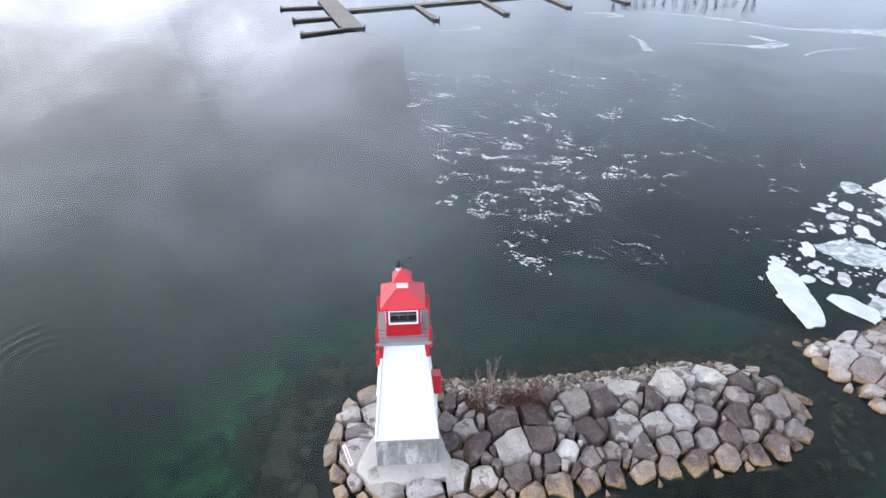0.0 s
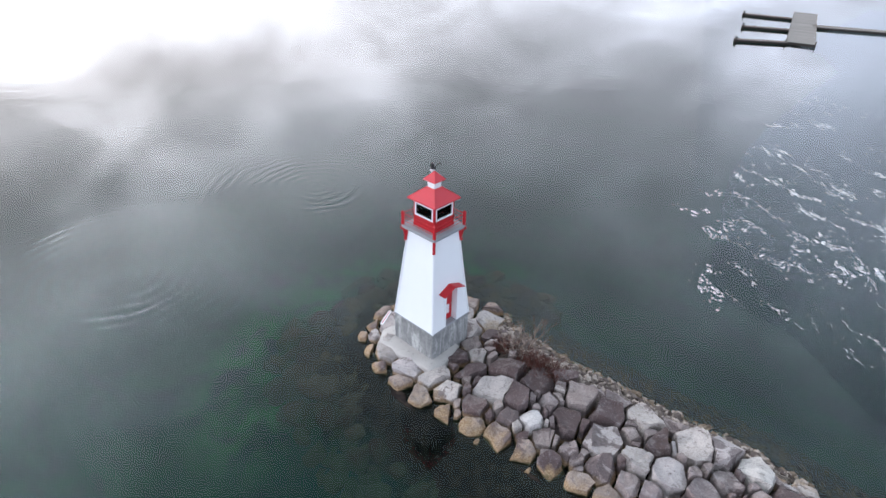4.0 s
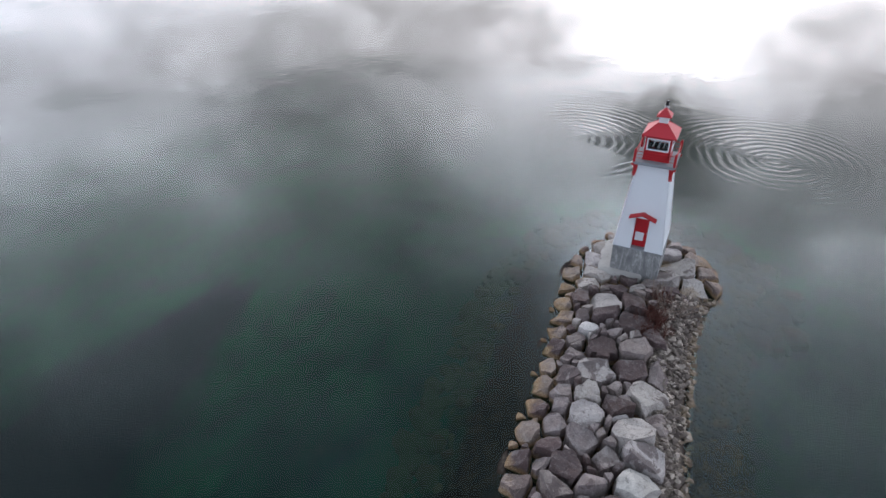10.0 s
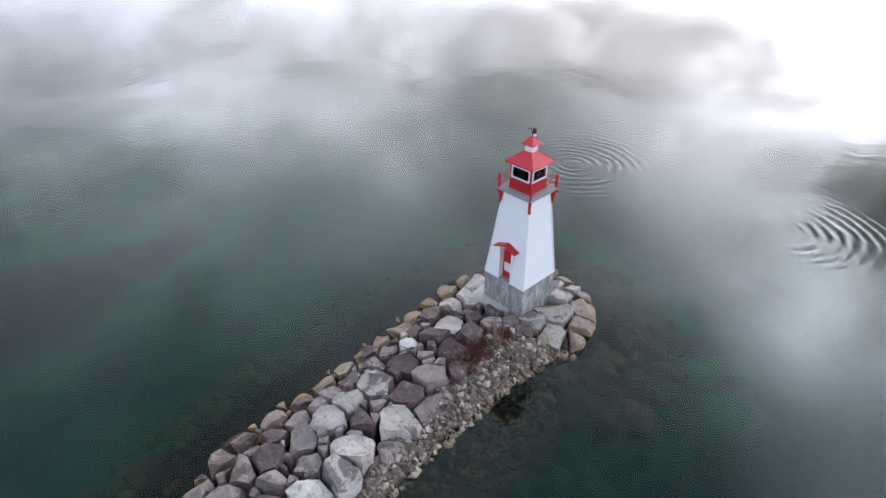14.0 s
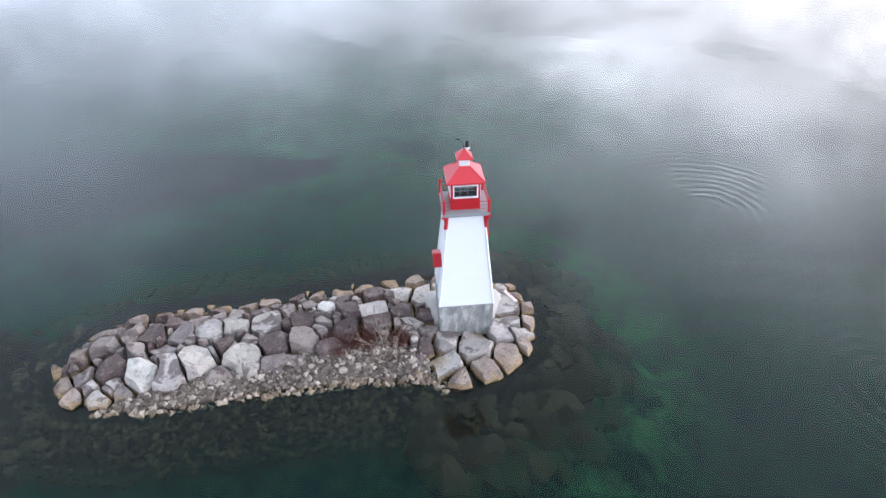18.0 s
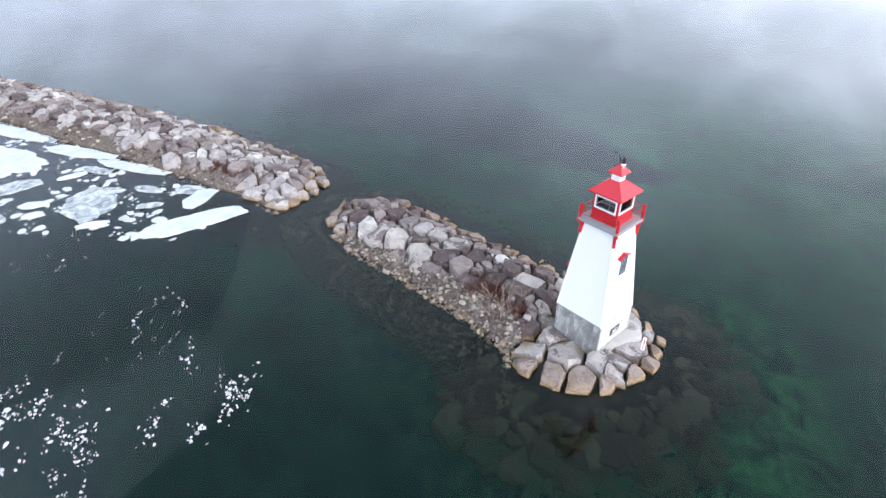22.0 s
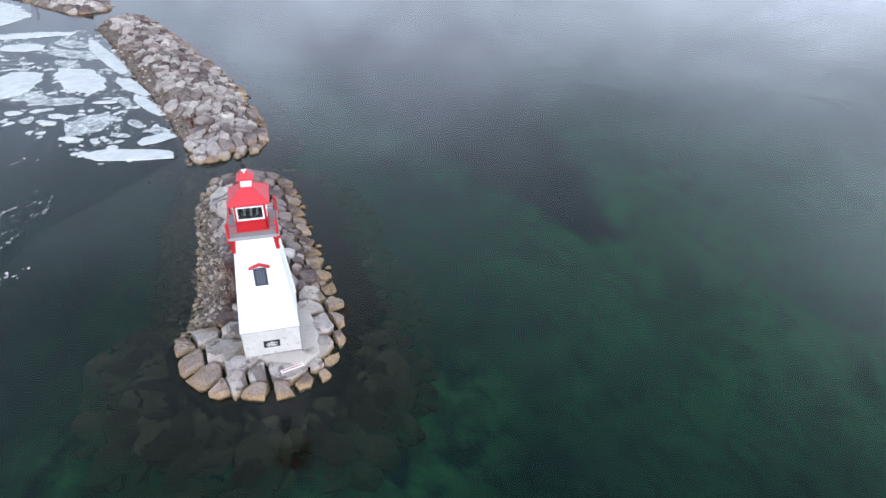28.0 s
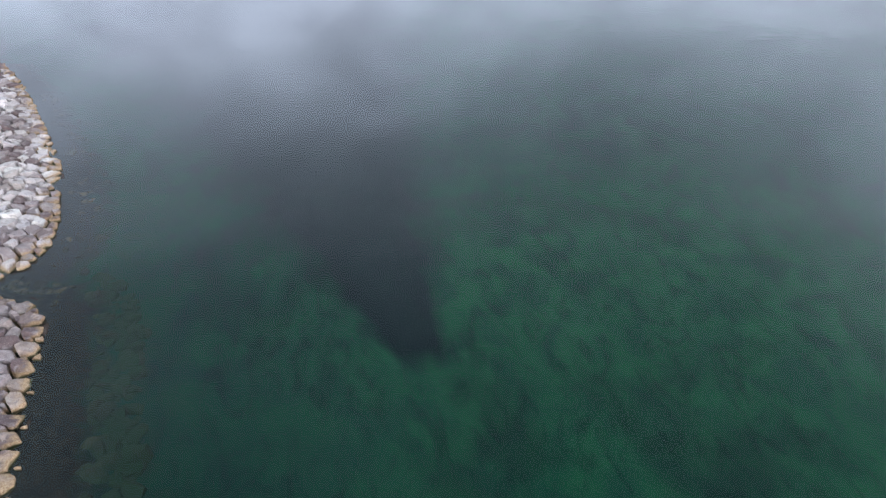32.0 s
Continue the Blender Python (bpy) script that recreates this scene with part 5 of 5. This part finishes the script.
def ribbon(name, pts, widths, material, label):
    """A curving drift of snow lying on the ice."""
    bm = bmesh.new()
    rows = []
    n = len(pts)
    rows_in = [(*p, w) for p, w in zip(pts, widths)]
    fine = []
    for k in range(n - 1):
        a, b, c, d = (np.array(rows_in[max(0, min(n - 1, k + q))], float) for q in (-1, 0, 1, 2))
        for t in np.linspace(0, 1, 12, endpoint=False):
            fine.append(tuple(0.5 * (2 * b + (c - a) * t + (2 * a - 5 * b + 4 * c - d) * t * t + (3 * b - a - 3 * c + d) * t ** 3)))
    for k, (x, y, w) in enumerate(fine):
        x2, y2, _ = fine[min(k + 1, len(fine) - 1)]
        x1, y1, _ = fine[max(k - 1, 0)]
        t = Vector((x2 - x1, y2 - y1, 0)).normalized()
        s = Vector((-t.y, t.x, 0)) * w / 2 * (1 + 0.5 * noise.noise((x * 0.25, y * 0.25, 1)))
        o = Vector((x, y, 0.02)) + 0.8 * Vector((noise.noise((x * 0.12, y * 0.12, 6)), noise.noise((x * 0.12, y * 0.12, 7)), 0))
        rows.append((bm.verts.new(o - s), bm.verts.new(o + Vector((0, 0, 0.07))), bm.verts.new(o + s)))
    for a, b in zip(rows, rows[1:]):
        bm.faces.new((a[0], b[0], b[1], a[1]))
        bm.faces.new((a[1], b[1], b[2], a[2]))
    return tagged(new(name, mesh_of(bm, name, material, 60)), label, "snow drift", "snow drifts on the ice")


DRIFT = "long white snow drift lying on the frozen harbour"
ribbon("snow_drift", [(56, 128.8), (66, 124.6), (76, 116.4), (84, 107.1), (93, 104), (103, 102), (116, 104)], [0.4, 1.6, 2.2, 1.6, 4.5, 6.5, 3.0], SLUSH, DRIFT)
ribbon("snow_drift", [(56, 93.7), (63, 91.7), (69, 89.6), (74, 92.7), (72, 99.9)], [0.3, 0.9, 2.6, 3.4, 1.6], SLUSH, DRIFT)
ribbon("snow_drift", [(44, 126.7), (50, 125.7), (52, 121.5), (47, 120.5)], [0.5, 2.0, 2.2, 0.4], SLUSH, DRIFT)
ribbon("snow_drift", [(8, 107.1), (13, 106.6), (17, 109.2), (14, 113.3)], [0.4, 1.6, 1.3, 0.4], SLUSH, DRIFT)
ribbon("snow_drift", [(45.5, 86.5), (47, 94.8), (46.5, 100.9)], [1.6, 1.2, 0.4], SLUSH, DRIFT)
ribbon("snow_drift", [(72, 82.4), (80, 86.5), (90, 88.6)], [0.3, 0.8, 0.3], SLUSH, DRIFT)


# ---- docks ----
def pier(x0, y0, x1, y1, width, name, label, plank=True, group="", z=0.42):
    """A floating walkway: boards across two stringers, with a dark fender side and end posts."""
    ln, ang = math.hypot(x1 - x0, y1 - y0), math.degrees(math.atan2(y1 - y0, x1 - x0))
    t = thing(name, (x0, y0, 0), label, "dock", group)
    t.rotation_euler = (0, 0, radians(ang))
    bm = bmesh.new()
    n = max(2, int(ln / 0.32))
    for k in range(n):
        box(bm, ((k + 0.5) * ln / n, 0, z - 0.02), (ln / n - 0.03, width, 0.05))
    tagged(part("board_deck", bm, DOCK, t, "weathered grey boards"), kind="stuff")
    for s in (-1, 1):
        part("stringer", box(bmesh.new(), (ln / 2, s * (width / 2 - 0.06), z - 0.16), (ln, 0.12, 0.24), None, 0.01), TIMBER, t, "dark wet timber")
        part("fender", box(bmesh.new(), (ln / 2, s * (width / 2 - 0.16), z - 0.34), (ln, 0.10, 0.30), None, 0.01), TIMBER, t, "dark wet timber")
        part("rim", box(bmesh.new(), (ln / 2, s * (width / 2 - 0.05), z + 0.05), (ln, 0.14, 0.08), None, 0.01), DOCK, t)
    part("end_beam", box(bmesh.new(), (ln - 0.06, 0, z - 0.2), (0.16, width + 0.06, 0.5), None, 0.02), TIMBER, t)
    for s in (-1, 1):
        part("mooring_post", bar(bmesh.new(), (ln - 0.25, s * (width / 2 + 0.06), -0.5), (ln - 0.25, s * (width / 2 + 0.06), z + 0.55), 0.22, 0.2, 8), TIMBER, t)
    return t


pier(-18.2, 144.9, -9.1, 107.6, 4.8, "dock", "wide weathered plank dock on dark harbour water")
for a in ((-11.2, 107.0, -19, 101.8), (-14.6, 120.1, -22.8, 116.5), (-18.0, 134.5, -28, 131.9)):
    pier(*a, 0.8, "finger_dock", "narrow plank finger dock with dark timber side", group="finger docks")
pier(-12.5, 128.4, 60, 162.4, 2.2, "walkway_dock", "long plank walkway dock with dark fender side")
for a in ((4.6, 136.2, 8.7, 116.6), (22.2, 144.5, 25.6, 123.4), (40, 152.5, 42.8, 132.5), (57.3, 160.5, 59.9, 138.5)):
    pier(*a, 1.3, "finger_dock", "narrow plank finger dock over thin ice", group="finger docks")


# ---- plants and driftwood ----
def bush(x, y, z, height, spread, stems, material, label, category, seed, name="shrub", thick=0.02, lean=0.5):
    """Bare stems that fork twice."""
    r = random.Random(seed)
    t = thing(name, (x, y, z), label, category)
    bm = bmesh.new()

    def rod(a, b, w0, w1):
        d = b - a
        if d.length < 1e-3:
            return
        m = Matrix.Translation((a + b) / 2) @ d.to_track_quat("Z", "Y").to_matrix().to_4x4()
        bmesh.ops.create_cone(bm, cap_ends=False, segments=4, radius1=w0, radius2=w1, depth=d.length, matrix=m)

    def grow(p, way, ln, w, level):
        q = p + way * ln
        rod(p, q, w, w * 0.65)
        if level:
            for _ in range(r.randint(2, 3)):
                turn = Vector((r.uniform(-1, 1), r.uniform(-1, 1), r.uniform(-0.3, 0.8))) * lean
                grow(q, (way + turn).normalized(), ln * r.uniform(0.5, 0.75), w * 0.6, level - 1)

    for _ in range(stems):
        a = r.uniform(0, 6.28)
        s = spread * r.random()
        way = Vector((math.cos(a) * s, math.sin(a) * s, height)).normalized()
        grow(Vector((0.35 * spread * r.uniform(-1, 1), 0.35 * spread * r.uniform(-1, 1), -0.1)), way, height * r.uniform(0.32, 0.5), thick * r.uniform(0.6, 1), 2)
    tagged(part("brushwood", bm, material, t), kind="stuff")
    return t


bush(4.6, 2.75, 0.6, 2.3, 2.4, 17, TWIG, "pale leafless shrub among the stones by the lighthouse", "shrub", 1, thick=0.035)
for k, (x, y, s) in enumerate(((6.2, 2.0, 1.0), (6.9, 2.4, 0.9), (5.6, 2.1, 0.9), (7.6, 2.1, 0.8), (3.9, 2.2, 0.8))):
    bush(x, y, 0.75, 0.95 * s, 1.9 * s, 60, BRUSH, "low red-brown dead brush between dark boulders", "shrub", 20 + k, thick=0.02, lean=0.8)
br = random.Random(31)
for k in range(26):
    x = 30 + 34 * br.random() ** 1.2
    lo, hi = np.interp(x, [26, 30, 45.6, 68.4], [3, -0.2, 2.1, 10.2]), np.interp(x, [26, 32, 45.2, 63.4], [6.8, 8.3, 12.7, 19])
    y = lo + (hi - lo) * br.uniform(0.66, 0.82)
    bush(x, y, 0.7, br.uniform(0.4, 0.8), br.uniform(0.9, 1.6), 14, BRUSH, "low rust-brown dead brush on the rubble slope", "shrub", 50 + k, thick=0.03, lean=0.8)
bush(95.5, 37.5, 0.3, 2.6, 1.2, 8, TWIG, "bare sapling at the edge of the distant stones", "sapling", 90, name="sapling", thick=0.04)
for k in range(4):
    bush(96 + 3 * k, 35 + 2.2 * k, 0.6, 0.9, 1.5, 16, BRUSH, "rust-brown dead brush on the distant breakwater", "shrub", 95 + k, thick=0.035, lean=0.8)

log = bmesh.new()
knots = [(4.2, 2.85, 0.62), (5.2, 2.9, 0.66), (6.3, 2.86, 0.70), (7.5, 2.95, 0.72)]
for k, (a, b) in enumerate(zip(knots, knots[1:])):
    bar(log, a, b, 0.085 - 0.016 * k, 0.075 - 0.016 * k, 8)
bar(log, knots[1], (5.5, 3.3, 0.72), 0.03, 0.015, 6)
tagged(new("driftwood", mesh_of(log, "driftwood", TWIG, 50)), "pale bare driftwood branch lying on rubble", "driftwood")


board = thing("warning_board", (-3.0, -0.9, 0.78), "narrow white board with red lettering bars on boulders", "sign")
board.rotation_euler = (radians(8), radians(6), radians(-68))
part("board", box(bmesh.new(), (0, 0, 0.03), (1.25, 0.20, 0.04), None, 0.006), WHITE, board)
for k in range(9):
    part("lettering", box(bmesh.new(), (-0.5 + 0.125 * k, 0, 0.053), (0.075, 0.09, 0.006)), RED, board)


# ---- far shore ----
bank = bmesh.new()
for k in range(46):
    x = 58 + 2.1 * k + br.uniform(-0.8, 0.8)
    v, f = PEBBLES[k % len(PEBBLES)]
    s = br.uniform(1.2, 2.8)
    vs = [bm_v for bm_v in [bank.verts.new((x + s * p[0], 151.5 + 0.06 * (x - 58) + br.uniform(-0.1, 0.1) + s * p[1], 0.2 + s * p[2])) for p in v]]
    for tri in f:
        bank.faces.new([vs[i] for i in tri])
tagged(new("shore_stones", mesh_of(bank, "shore_stones", RUBBLE)), "dark snowy stones along the far bank", "stones", kind="stuff")
for k in range(15):
    bush(60 + 2.9 * k, 149.6 + br.uniform(-0.6, 1.0), 0.2, br.uniform(3.0, 5.0), 1.6, 9, TIMBER, "tall dark leafless bush on the icy far bank", "bush", 130 + k, name="bush", thick=0.06, lean=0.45)
